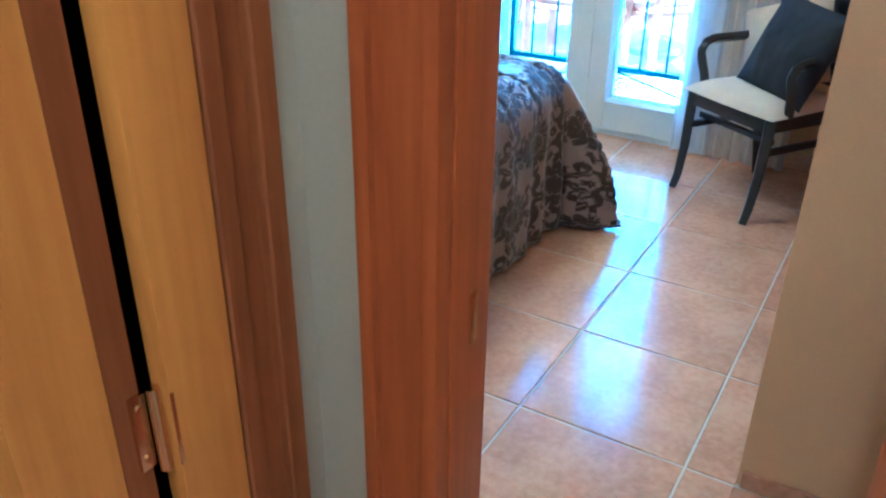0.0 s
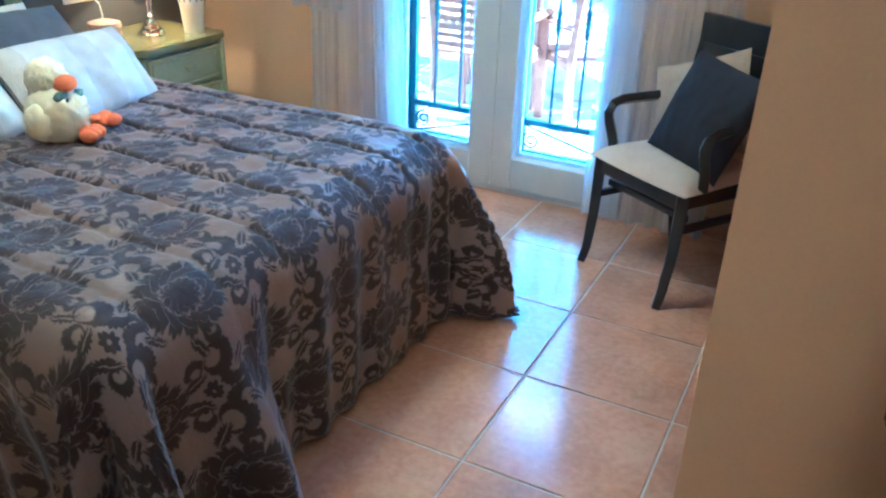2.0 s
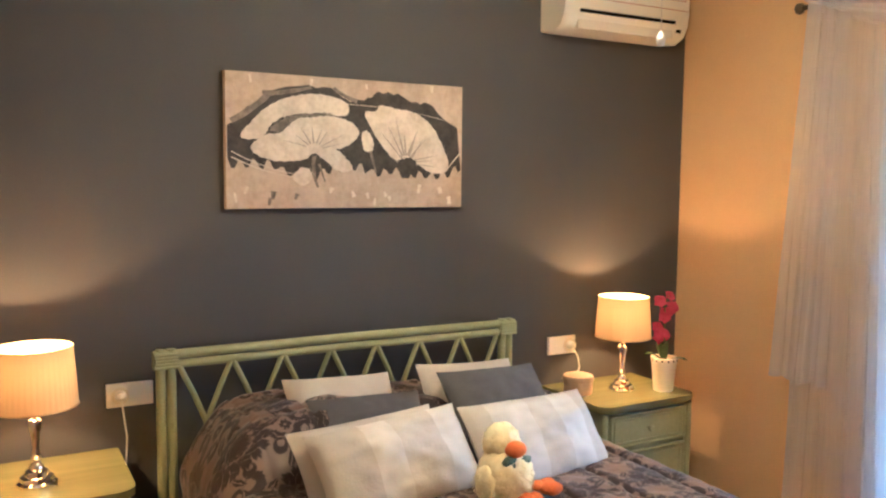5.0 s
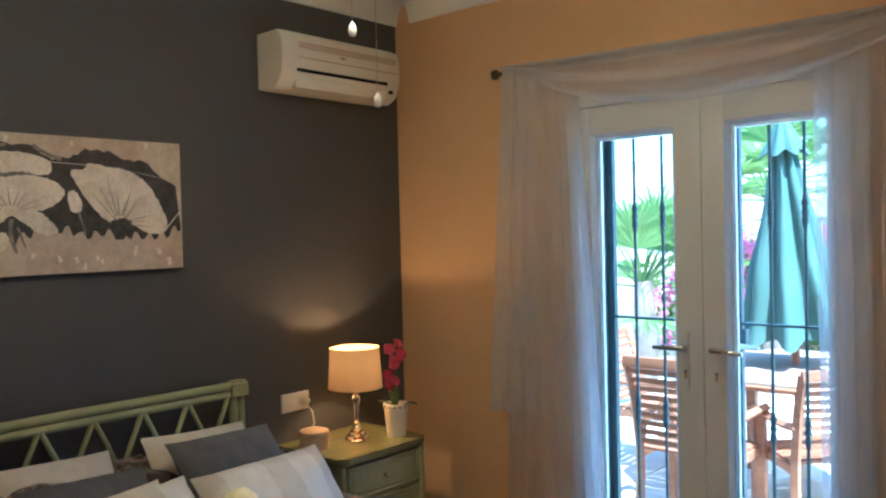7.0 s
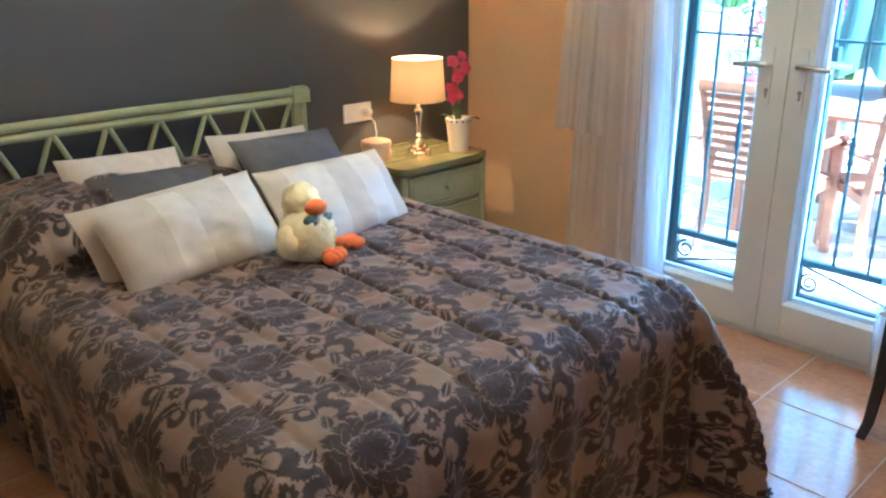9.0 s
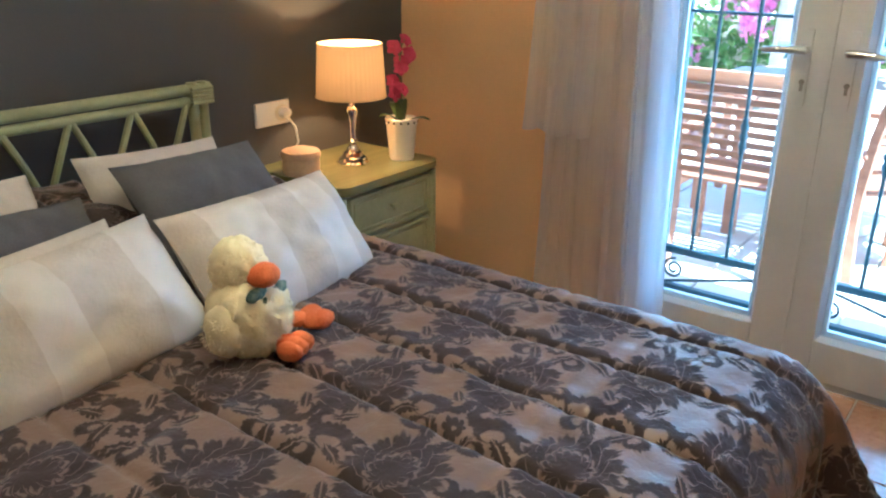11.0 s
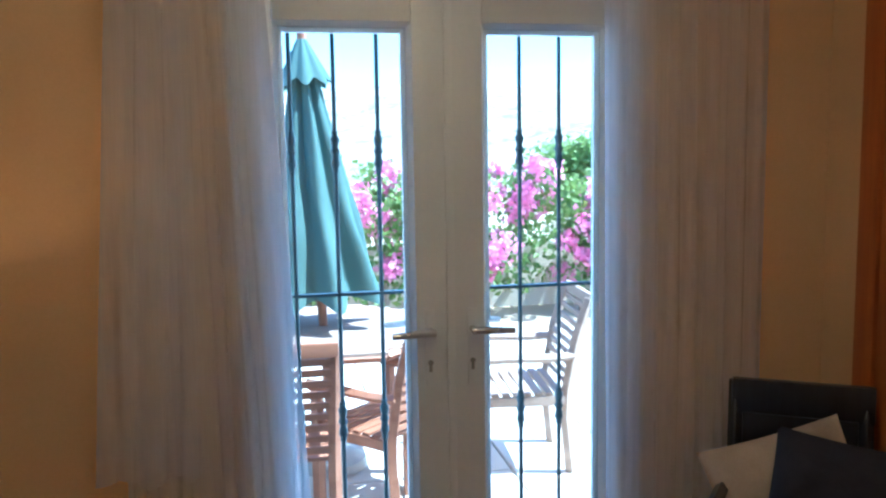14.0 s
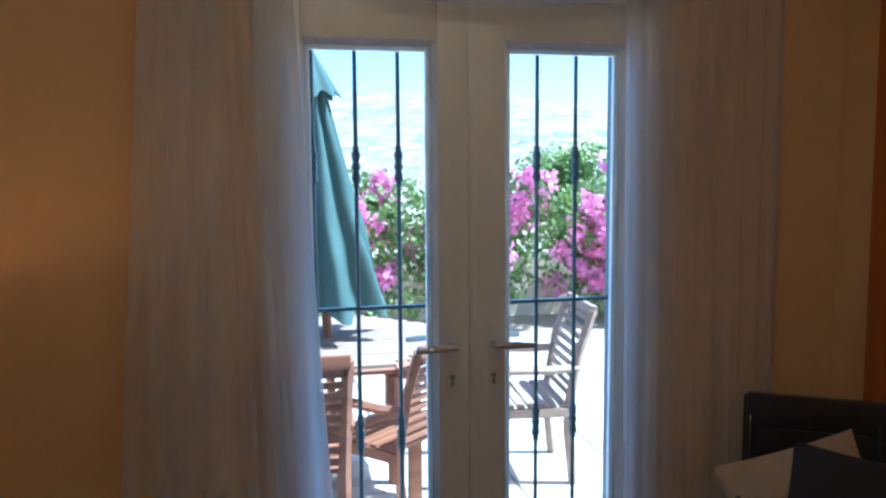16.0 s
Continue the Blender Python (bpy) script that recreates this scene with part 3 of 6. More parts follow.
def lever_set(parent, x, z, side, flip=1):
    """A long scalloped brass plate with a curved lever, on the face y = side * ..."""
    bm = bmesh.new()
    y0 = 0.0 if side < 0 else 0.038
    s = side
    for hw, hh, d in ((0.021, 0.125, 0.004), (0.016, 0.118, 0.007)):
        box(bm, (x - hw, min(y0, y0 + s * d), z - 0.06 - hh), (x + hw, max(y0, y0 + s * d), z - 0.06 + hh), 0.004, seg=3)
    for zz in (z + 0.055, z - 0.175):
        tube(bm, [(x, y0, zz), (x, y0 + s * 0.007, zz)], 0.016, 12)
    pl = part("escutcheon", bm, BRASS, parent, "long scalloped brass plate")
    hb = bmesh.new()
    tube(hb, [(x, y0, z), (x, y0 + s * 0.02, z), (x, y0 + s * 0.045, z)], [0.013, 0.009, 0.010], 12)
    tube(hb, [(x, y0 + s * 0.045, z + 0.004), (x + flip * 0.02, y0 + s * 0.056, z), (x + flip * 0.05, y0 + s * 0.056, z - 0.012), (x + flip * 0.085, y0 + s * 0.052, z - 0.002), (x + flip * 0.112, y0 + s * 0.047, z + 0.010)],
         [0.011, 0.010, 0.009, 0.010, 0.007], 12)
    part("lever", hb, BRASS, pl, "curved polished brass lever")
    kb = bmesh.new()
    tube(kb, [(x, y0 + s * 0.0065, z - 0.10), (x, y0 + s * 0.0085, z - 0.10)], 0.005, 10)
    box(kb, (x - 0.002, min(y0 + s * 0.0065, y0 + s * 0.0082), z - 0.116), (x + 0.002, max(y0 + s * 0.0065, y0 + s * 0.0082), z - 0.10))
    part("keyhole", kb, BLACK, pl)


DOOR_AT, DOOR_TURN = (0.205, 1.14), 111.0
swing = new("door_leaf")
swing.parent = frame_1
swing.matrix_world = pose(DOOR_AT[0], DOOR_AT[1], 0, 0, 0, DOOR_TURN)
panel_leaf(swing, 0.715, 2.02, 0.038, RED_WOOD)
lever_set(swing, 0.667, 0.925, 1, -1)

hall = thing("door_2", "closed honey-coloured wooden hall door in its frame", "door", kind="structure")
hc = bmesh.new()
box(hc, (-0.70, 0.838, 0), (-0.676, 0.915, 2.06), 0.005)
box(hc, (-0.70, 0.01, 0), (-0.676, 0.102, 2.06), 0.005)
box(hc, (-0.70, 0.01, 2.06), (-0.676, 0.915, 2.16), 0.005)
part("frame", hc, HONEY_WOOD, hall)
part("door_stop", boxes(((-0.80, 0.80, 0), (-0.742, 0.854, 2.05)), ((-0.80, 0.086, 0), (-0.742, 0.14, 2.05))), HONEY_WOOD, hall)
# Near-black strip: the shade in the hinge gap, put in as colour.
part("gap_shade_strip", boxes(((-0.741, 0.8266, 0), (-0.7005, 0.8545, 2.05))), GAP_SHADE, hall, soft=False)
hm = bmesh.new()
for y0, y1, d in ((0.917, 0.942, 0.026), (0.940, 0.975, 0.018), (0.972, 1.0, 0.030)):
    box(hm, (-0.70, y0, 0), (-0.70 + d, y1, 2.06), 0.006, seg=3)
part("architrave", hm, BROWN_WOOD, hall, "brown fluted architrave")
hl = new("hall_leaf")
hl.parent = hall
hl.matrix_world = pose(-0.738, 0.826, 0, 0, 0, -90)
panel_leaf(hl, 0.715, 2.03, 0.036, HONEY_WOOD)
# Thin darker strip paints shade along the leaf's hinge edge.
part("edge_shade_strip", boxes(((-0.7015, 0.796, 0.012), (-0.7005, 0.8255, 2.028))), BROWN_WOOD, hall, "brown strip standing for shade along the hinge edge", soft=False)
for hz in (0.22, 0.86, 1.82):
    hg = bmesh.new()
    tube(hg, [(-0.690, 0.832, hz - 0.045), (-0.690, 0.832, hz + 0.045)], 0.006, 10)
    box(hg, (-0.7015, 0.812, hz - 0.04), (-0.696, 0.828, hz + 0.04), 0.001)
    box(hg, (-0.6765, 0.838, hz - 0.04), (-0.6750, 0.8415, hz + 0.04), 0.0005)
    for dz in (-0.028, 0.028):
        tube(hg, [(-0.6965, 0.819, hz + dz), (-0.6935, 0.819, hz + dz)], 0.0035, 8)
    part("hinge", hg, BRASS, hall, "worn brass butt hinge")

wd = thing("door_3", "dark red-brown wooden wardrobe door and frame", "door", kind="structure")
part("frame", boxes(((-0.352, 3.905, 0), (-0.3205, 3.985, 2.15), 0.006), ((-0.352, 3.02, 0), (-0.3205, 3.105, 2.15), 0.006), ((-0.352, 3.106, 2.06), (-0.3205, 3.904, 2.15), 0.006)), RED_WOOD, wd)
for y0 in (3.110,):
    part("leaf", boxes(((-0.342, y0, 0.02), (-0.322, y0 + 0.09, 2.055), 0.003), ((-0.342, y0 + 0.70, 0.02), (-0.322, y0 + 0.79, 2.055), 0.003), ((-0.342, y0 + 0.0905, 0.02), (-0.322, y0 + 0.6995, 0.16), 0.003), ((-0.342, y0 + 0.0905, 1.94), (-0.322, y0 + 0.6995, 2.055), 0.003), ((-0.332, y0 + 0.08, 0.15), (-0.3215, y0 + 0.71, 1.95))), RED_WOOD, wd)

# ---- garden door ----
XC = -1.555
GY = 4.17
fd = thing("door_4", "closed white double garden door with tall glass panes", "door", kind="structure")
fb = bmesh.new()
for x0, x1 in ((-2.15, -2.10), (-1.01, -0.96)):
    box(fb, (x0, 4.135, 0), (x1, 4.215, 2.10), 0.004)
box(fb, (-2.10, 4.135, 2.045), (-1.01, 4.215, 2.10), 0.004)
box(fb, (-2.10, 4.14, 0.0), (-1.01, 4.21, 0.025), 0.004)
part("frame", fb, UPVC, fd)
BEAD = 0.012


def sloping_bead(bm, x0, x1, z0, z1, ya, yb):
    """A mitred frame of three-sided bars that slopes from the leaf's face down to the pane."""
    rings = []
    for sx, sz, x, z in ((-1, -1, x0, z0), (1, -1, x1, z0), (1, 1, x1, z1), (-1, 1, x0, z1)):
        rings.append([bm.verts.new(p) for p in ((x + sx * BEAD, ya, z + sz * BEAD), (x, yb, z), (x + sx * BEAD, yb, z + sz * BEAD))])
    for i in range(4):
        a, b = rings[i], rings[(i + 1) % 4]
        for q in range(3):
            bm.faces.new((a[q], a[(q + 1) % 3], b[(q + 1) % 3], b[q]))


for sgn in (-1, 1):
    gx0, gx1 = (0.112, 0.462) if sgn > 0 else (-0.462, -0.112)
    e0, e1 = (0.004, 0.545) if sgn > 0 else (-0.545, -0.004)
    lb = bmesh.new()
    for lo, hi in (((e0, 4.125, 0.03), (gx0 - BEAD, 4.19, 2.04)), ((gx1 + BEAD, 4.125, 0.03), (e1, 4.19, 2.04)), ((gx0 - BEAD + 0.0005, 4.126, 0.03), (gx1 + BEAD - 0.0005, 4.189, 0.178 - BEAD)), ((gx0 - BEAD + 0.0005, 4.126, 1.915 + BEAD), (gx1 + BEAD - 0.0005, 4.189, 2.04))):
        box(lb, (XC + lo[0], lo[1], lo[2]), (XC + hi[0], hi[1], hi[2]), 0.005)
    leaf = part("leaf", lb, UPVC, fd)
    gb = bmesh.new()
    sloping_bead(gb, XC + gx0, XC + gx1, 0.178, 1.915, 4.130, 4.158)
    for y0, y1 in ((4.166, 4.184),):
        for lo, hi in (((gx0 - BEAD, y0, 0.178 - BEAD), (gx0, y1, 1.915 + BEAD)), ((gx1, y0, 0.178 - BEAD), (gx1 + BEAD, y1, 1.915 + BEAD)), ((gx0, y0, 0.178 - BEAD), (gx1, y1, 0.178)), ((gx0, y0, 1.915), (gx1, y1, 1.915 + BEAD)), ((gx0, y0, 0.178), (gx0 + 0.014, y1, 1.915)), ((gx1 - 0.014, y0, 0.178), (gx1, y1, 1.915)), ((gx0 + 0.0145, y0, 0.178), (gx1 - 0.0145, y1, 0.192)), ((gx0 + 0.0145, y0, 1.901), (gx1 - 0.0145, y1, 1.915))):
            box(gb, (XC + lo[0], lo[1], lo[2]), (XC + hi[0], hi[1], hi[2]), 0.003)
    part("glazing_bead", gb, GASKET, leaf)
    pane = part("pane", boxes(((XC + gx0, 4.155, 0.178), (XC + gx1, 4.161, 1.915))), GLASS, leaf, soft=False)
    pane.visible_shadow = False
    hx = XC + sgn * 0.062
    for side, y0 in ((-1, 4.125), (1, 4.19)):
        hb = bmesh.new()
        pl = part("handle_plate", boxes(((hx - 0.014, min(y0, y0 + side * 0.008), 0.90), (hx + 0.014, max(y0, y0 + side * 0.008), 1.125), 0.004)), UPVC, leaf)
        tube(hb, [(hx, y0, 1.065), (hx, y0 + side * 0.045, 1.065)], 0.010, 12)
        tube(hb, [(hx - sgn * 0.008, y0 + side * 0.047, 1.066), (hx + sgn * 0.03, y0 + side * 0.052, 1.067), (hx + sgn * 0.115, y0 + side * 0.050, 1.062)], [0.011, 0.0115, 0.0085], 12)
        han = part("handle", hb, STEEL if side < 0 else WHITE_PLASTIC, leaf, "slim satin metal lever handle")
        kb = bmesh.new()
        tube(kb, [(hx, y0, 0.972), (hx, y0 + side * 0.0105, 0.972)], 0.008, 12)
        box(kb, (hx - 0.0045, min(y0, y0 + side * 0.0104), 0.945), (hx + 0.0045, max(y0, y0 + side * 0.0104), 0.972), 0.002)
        part("keyhole", kb, KEYHOLE, han)
part("cover_strip", boxes(((XC - 0.012, 4.116, 0.035), (XC + 0.012, 4.1245, 2.035), 0.004)), UPVC, fd)

# ---- garden ground, house outside ----
gm = bmesh.new()
grid(gm, 24, 24, lambda u, v: ((u - 0.5) * 900, 4.47 + v * v * 900 - 0.05, -0.09 - 14 * max(0, v * v * 900 - 9) / (60 + v * v * 900)))
solid("ground", gm, SOIL, "dry sandy earth falling away to the valley", "ground", "structure", soft=False)
solid("doorstep", boxes(((-2.14, 4.215, -0.06), (-0.97, 4.60, 0.0), 0.006)), PAVING, "pale stone door step", "step", "structure")
pv = thing("pavement", "sunlit pale stone patio slabs", "patio", kind="structure")
solid("pavement_bed", boxes(((-6.4, 4.47, -0.30), (3.4, 9.2, -0.072))), GROUT, "mortar bed under the patio slabs", "patio", "structure", soft=False)
hm2 = bmesh.new()


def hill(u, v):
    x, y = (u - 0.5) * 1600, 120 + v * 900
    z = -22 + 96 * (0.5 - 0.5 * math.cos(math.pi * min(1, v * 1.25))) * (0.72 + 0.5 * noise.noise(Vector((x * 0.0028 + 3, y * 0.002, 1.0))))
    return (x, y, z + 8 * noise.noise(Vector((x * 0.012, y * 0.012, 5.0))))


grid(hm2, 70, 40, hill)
solid("backdrop", hm2, HILL, "dry hillside across the valley with haze in its colours", "hillside", "structure")

# ---- bed ----
BED_X0, BED_X1, BED_Y0, BED_Y1, BED_Z = -3.06, -1.34, 1.83, 3.02, 0.61
DROP, RND = 0.66, 0.13
bed = thing("bed", "double bed under a dark damask quilted cover", "bed")
part("mattress", boxes(((-3.04, 1.82, 0.26), (-1.33, 3.03, 0.54), 0.06)), WHITE_CLOTH, bed)
part("bed_base", boxes(((-3.03, 1.84, 0.14), (-1.35, 3.01, 0.26), 0.01)), GREY_CLOTH, bed)
for lx in (-2.95, -1.42):
    for ly in (1.90, 2.95):
        part("leg", boxes(((lx - 0.025, ly - 0.025, 0), (lx + 0.025, ly + 0.025, 0.14), 0.005)), CHAIR_WOOD, bed)


def smoothstep(a, b, x):
    t = min(1.0, max(0.0, (x - a) / (b - a)))
    return t * t * (3 - 2 * t)


def cover_point(cu, cv):
    """Cloth coordinates in metres from the head and from the near edge, to a place in the room."""
    over_x = max(0.0, cu - (BED_X1 - BED_X0))
    over_y = cv - (BED_Y1 - BED_Y0) if cv > BED_Y1 - BED_Y0 else min(0.0, cv)
    px, py = BED_X0 + min(cu, BED_X1 - BED_X0), BED_Y0 + min(max(cv, 0), BED_Y1 - BED_Y0)
    s = math.hypot(over_x, over_y)
    z = BED_Z
    # pillows under the head end, quilting and soft crumples
    head = smoothstep(0.60, 0.36, cu) * smoothstep(-0.02, 0.05, cu) * smoothstep(-0.16, 0.06, cv) * smoothstep(1.35, 1.13, cv)
    z += 0.16 * head * (0.9 + 0.15 * math.sin(cv * 4.5) + 0.1 * noise.noise(Vector((cu * 6, cv * 5, 1))))
    q1, q2 = abs(math.sin(math.pi * (cv - 0.05) / 0.185)), abs(math.sin(math.pi * (cu - 0.08) / 0.24))
    quilt = 0.014 * min(1, q1 * 4.5) ** 0.7 + 0.009 * min(1, q2 * 6.0) ** 0.7
    crumple = 0.007 * noise.noise(Vector((cu * 9, cv * 9, 0.3))) + 0.005 * noise.noise(Vector((cu * 30, cv * 22, 2.3)))
    flat = 1 - smoothstep(0.0, 0.18, s)
    z += (quilt - 0.010 + crumple) * (0.35 + 0.65 * flat)
    if s <= 1e-6:
        return (px, py, z)
    dx, dy = over_x / s, over_y / s
    arc = RND * math.pi / 2
    if s < arc:
        a = s / RND
        out, down = RND * math.sin(a), RND * (1 - math.cos(a))
    else:
        out, down = RND, RND + (s - arc)
    along = cu * abs(dy) + cv * abs(dx)
    deep = smoothstep(0.05, 0.50, s)
    corner = 4 * dx * abs(dy) * abs(dx)
    fold = math.sin(along * 2 * math.pi / 0.125 + 2.0 * noise.noise(Vector((along * 3, 0, 4)))) * (0.5 + 0.6 * noise.noise(Vector((along * 4, 1, 2))))
    out += deep * (0.020 * fold + 0.022 * noise.noise(Vector((along * 5, s * 3, 6))) - (0.045 if dx < 0.3 else 0.0))
    out += corner * deep * (0.05 + 0.07 * s) + corner * deep * 0.07 * math.sin(math.atan2(abs(dy), dx) * 6)
    if dx > 0.8:
        out += deep * (0.17 * s / 0.6 * math.exp(-((cv - 0.20) / 0.09) ** 2) - 0.03 * math.exp(-((cv - 0.38) / 0.08) ** 2))
    out += 0.008 * noise.noise(Vector((along * 16, s * 9, 8))) * deep
    floor_z = 0.02
    room = BED_Z - floor_z
    if down > room:
        out += (down - room) * 0.5
        down = room - 0.010 * math.sin(min(1.0, (down - room) * 8) * math.pi)
    return (px + dx * out, py + dy * out, z - down)


bm = bmesh.new()
CU, CV = BED_X1 - BED_X0 + DROP, BED_Y1 - BED_Y0 + 2 * DROP
cuv = lambda u, v: (u * CU, v * CV - DROP)
grid(bm, 200, 270, lambda u, v: cover_point(*cuv(u, v)), cuv)
cover = solid("bedspread", bm, COVER, "quilted taupe satin cover with dark velvet damask flowers", "bedspread")
sm = cover.modifiers.new("cloth", "SOLIDIFY")
sm.thickness, sm.offset = 0.006, -1
smooth(cover.data, 70)

hb = thing("headboard", "green painted rattan headboard with criss-cross canes", "headboard")
HX = -3.10
for py in (1.665, 1.70, 3.06, 3.095):
    part("post", tube(bmesh.new(), [(HX, py, 0.0), (HX, py, 0.5), (HX, py, 0.945)], [0.018, 0.017, 0.017], 12), GREEN_WOOD, hb)
for z, r, e_ in ((0.925, 0.017, 0), (0.890, 0.015, 0), (0.60, 0.014, 0.24), (0.36, 0.016, 0.24)):
    part("rail", tube(bmesh.new(), [(HX + 0.004, 1.64 + e_, z), (HX + 0.006, 2.38, z + 0.004), (HX + 0.004, 3.12 - e_, z)], r, 12), GREEN_WOOD, hb)
for i in range(7):
    y0 = 1.725 + i * 0.1875
    for a, b in ((y0, y0 + 0.088), (y0 + 0.178, y0 + 0.092)):
        part("cane", tube(bmesh.new(), [(HX + 0.012, a, 0.885), (HX + 0.016, (a + b) / 2, 0.79), (HX + 0.012, b, 0.68)], 0.010, 8), GREEN_WOOD, hb)
    part("cane", tube(bmesh.new(), [(HX + 0.012, y0 + 0.09, 0.70), (HX + 0.012, y0 + 0.09, 0.36)], 0.010, 8), GREEN_WOOD, hb)
for py in (1.682, 3.078):
    bb = bmesh.new()
    for k in range(5):
        tube(bb, [(HX - 0.024, py - 0.036, 0.885 + k * 0.011), (HX + 0.028, py - 0.036, 0.885 + k * 0.011), (HX + 0.028, py + 0.036, 0.885 + k * 0.011), (HX - 0.024, py + 0.036, 0.885 + k * 0.011)], 0.0055, 6)
    part("binding", bb, GREEN_WOOD, hb, "wound cane binding")


def cushion(name, label, material, centre, w, h, t, yaw, lean, roll=0.0, seed=0, stripe=None):
    """A cushion standing on its long edge and leaning back; yaw turns it about the vertical."""
    m = Matrix.Translation(centre) @ Euler((0, 0, radians(yaw))).to_matrix().to_4x4() @ Euler((radians(90 - lean), 0, 0)).to_matrix().to_4x4() @ Euler((0, 0, radians(roll))).to_matrix().to_4x4()
    if not stripe:
        ob = solid(name, pillow(bmesh.new(), w, h, t, seed=seed), material, label, "cushion", group="cushions on the bed")
        ob.matrix_world = m
        return ob
    e = thing(name, label, "cushion", m, group="cushions on the bed")
    edges = [0.0] + list(stripe) + [1.0]
    for i, (a, b) in enumerate(zip(edges, edges[1:])):
        part("panel", pillow(bmesh.new(), w, h, t, seed=seed, u0=a, u1=b), material if i % 2 == 0 else CREAM_STRIPE, e)
    return e


# yaw 90 makes a cushion face +x; w runs along y then
cushion("cushion", "ivory cotton cushion leaning on the headboard", WHITE_CLOTH, (-2.776, 2.219, 0.703), 0.40, 0.36, 0.13, 90, 42, -2.5, 1)
cushion("cushion", "ivory cotton cushion leaning on the headboard", WHITE_CLOTH, (-2.70, 2.69, 0.715), 0.40, 0.36, 0.12, 90, 37, -2.5, 2)
cushion("cushion", "slate grey cushion leaning on an ivory one", GREY_CLOTH, (-2.602, 2.255, 0.682), 0.41, 0.36, 0.12, 91, 48, -2.3, 3)
cushion("cushion", "slate grey cushion leaning on an ivory one", GREY_CLOTH, (-2.555, 2.715, 0.735), 0.42, 0.35, 0.12, 95, 44, -2.8, 4)
cushion("cushion", "plain ivory cushion tucked behind a striped one", WHITE_CLOTH, (-2.42, 2.165, 0.69), 0.50, 0.28, 0.12, 92, 42, 3, 7)
cushion("cushion", "long ivory cushion with cream satin stripes", WHITE_CLOTH, (-2.325, 2.195, 0.703), 0.52, 0.29, 0.15, 93, 41, 3.3, 5, (0.30, 0.48, 0.76))
cushion("cushion", "long ivory cushion with cream satin stripes", WHITE_CLOTH, (-2.325, 2.697, 0.697), 0.53, 0.305, 0.15, 98, 39, -2.3, 6, (0.14, 0.42, 0.62, 0.82))

# ---- plush duck ----


def blob(bm, c, r, squash=(1, 1, 1), fuzz=0.0, sub=3, seed=0):
    g = bmesh.ops.create_icosphere(bm, subdivisions=sub, radius=r)
    for v in g["verts"]:
        n = v.co.normalized()
        k = 1 + fuzz * noise.noise(n * 6 + Vector((seed, 0, 0))) + fuzz * 0.6 * noise.noise(n * 17 + Vector((0, seed, 0)))
        v.co = Vector((v.co.x * squash[0] * k + c[0], v.co.y * squash[1] * k + c[1], v.co.z * squash[2] * k + c[2]))
    return bm


duck = bmesh.new()
blob(duck, (0, 0, 0.100), 0.095, (0.95, 1.0, 1.08), 0.10, 4, 1)
blob(duck, (-0.012, 0.0, 0.160), 0.062, (1.0, 1.0, 0.9), 0.10, 3, 6)
blob(duck, (-0.01, 0.0, 0.208), 0.062, (1.0, 1.02, 1.08), 0.12, 4, 2)
blob(duck, (0.0, -0.085, 0.09), 0.05, (0.9, 0.6, 1.2), 0.10, 3, 3)
blob(duck, (-0.02, 0.085, 0.09), 0.05, (0.9, 0.6, 1.2), 0.10, 3, 4)
fur = random.Random(31)
for c, r, n in (((0, 0, 0.095), 0.095, 3600), ((-0.01, 0, 0.205), 0.063, 2400), ((0, -0.085, 0.09), 0.045, 600), ((-0.02, 0.085, 0.09), 0.045, 600)):
    for _ in range(n):
        d = Vector((fur.gauss(0, 1), fur.gauss(0, 1), fur.gauss(0, 1))).normalized()
        p = Vector(c) + d * r * 0.97
        if p.z < 0.012:
            continue
        q = d.cross(Vector((fur.gauss(0, 1), fur.gauss(0, 1), fur.gauss(0, 1)))).normalized()
        t_ = p + d * fur.uniform(0.002, 0.008) + q.cross(d) * fur.uniform(-0.010, 0.010) + Vector((0, 0, -0.003))
        duck.faces.new([duck.verts.new(v) for v in (p - q * 0.0013, p + q * 0.0013, t_)])
duck_ob = solid("plush_duck", duck, PLUSH, "fluffy yellow toy duck with orange bill and feet", "soft toy")
duck_ob.data.materials.append(ORANGE_PLUSH)
duck_ob.data.materials.append(TARTAN)
db = bmesh.new()
db.from_mesh(duck_ob.data)
n0 = len(db.faces)
blob(db, (0.060, 0.0, 0.196), 0.032, (1.1, 1.15, 0.85), 0.05, 3, 5)
for fx, fy, fz, tx in ((0.108, 0.012, 0.032, 0.0), (0.070, 0.125, 0.046, 1.0)):
    for k in (-1, 0, 1):
        blob(db, (fx - 0.016 * k * tx, fy + 0.020 * k * (1 - tx) + 0.012 * abs(k) * tx, fz + 0.004 * k), 0.025, (1.35 - 0.4 * tx, 0.85 + 0.5 * tx, 0.9), 0.10, 3, 7 + k)
    blob(db, (fx - 0.03 + 0.01 * tx, fy - 0.028 * tx, fz + 0.008), 0.020, (1.2, 1.2, 0.9), 0.10, 2, 17)
db.faces.ensure_lookup_table()
for f in db.faces[n0:]:
    f.material_index = 1
n1 = len(db.faces)
for sg in (-1, 1):
    blob(db, (0.062, sg * 0.032, 0.158 - 0.004 * sg), 0.026, (0.45, 1.25, 0.65), 0.15, 2, 11)
    blob(db, (0.072, sg * 0.018, 0.125), 0.022, (0.35, 0.6, 1.35), 0.15, 2, 12)
tube(db, [(0.05 * math.cos(a) - 0.006, 0.055 * math.sin(a), 0.168) for a in [2 * math.pi * i / 16 for i in range(17)]], 0.009, 6)
db.faces.ensure_lookup_table()
for f in db.faces[n1:]:
    f.material_index = 2
db.to_mesh(duck_ob.data)
db.free()
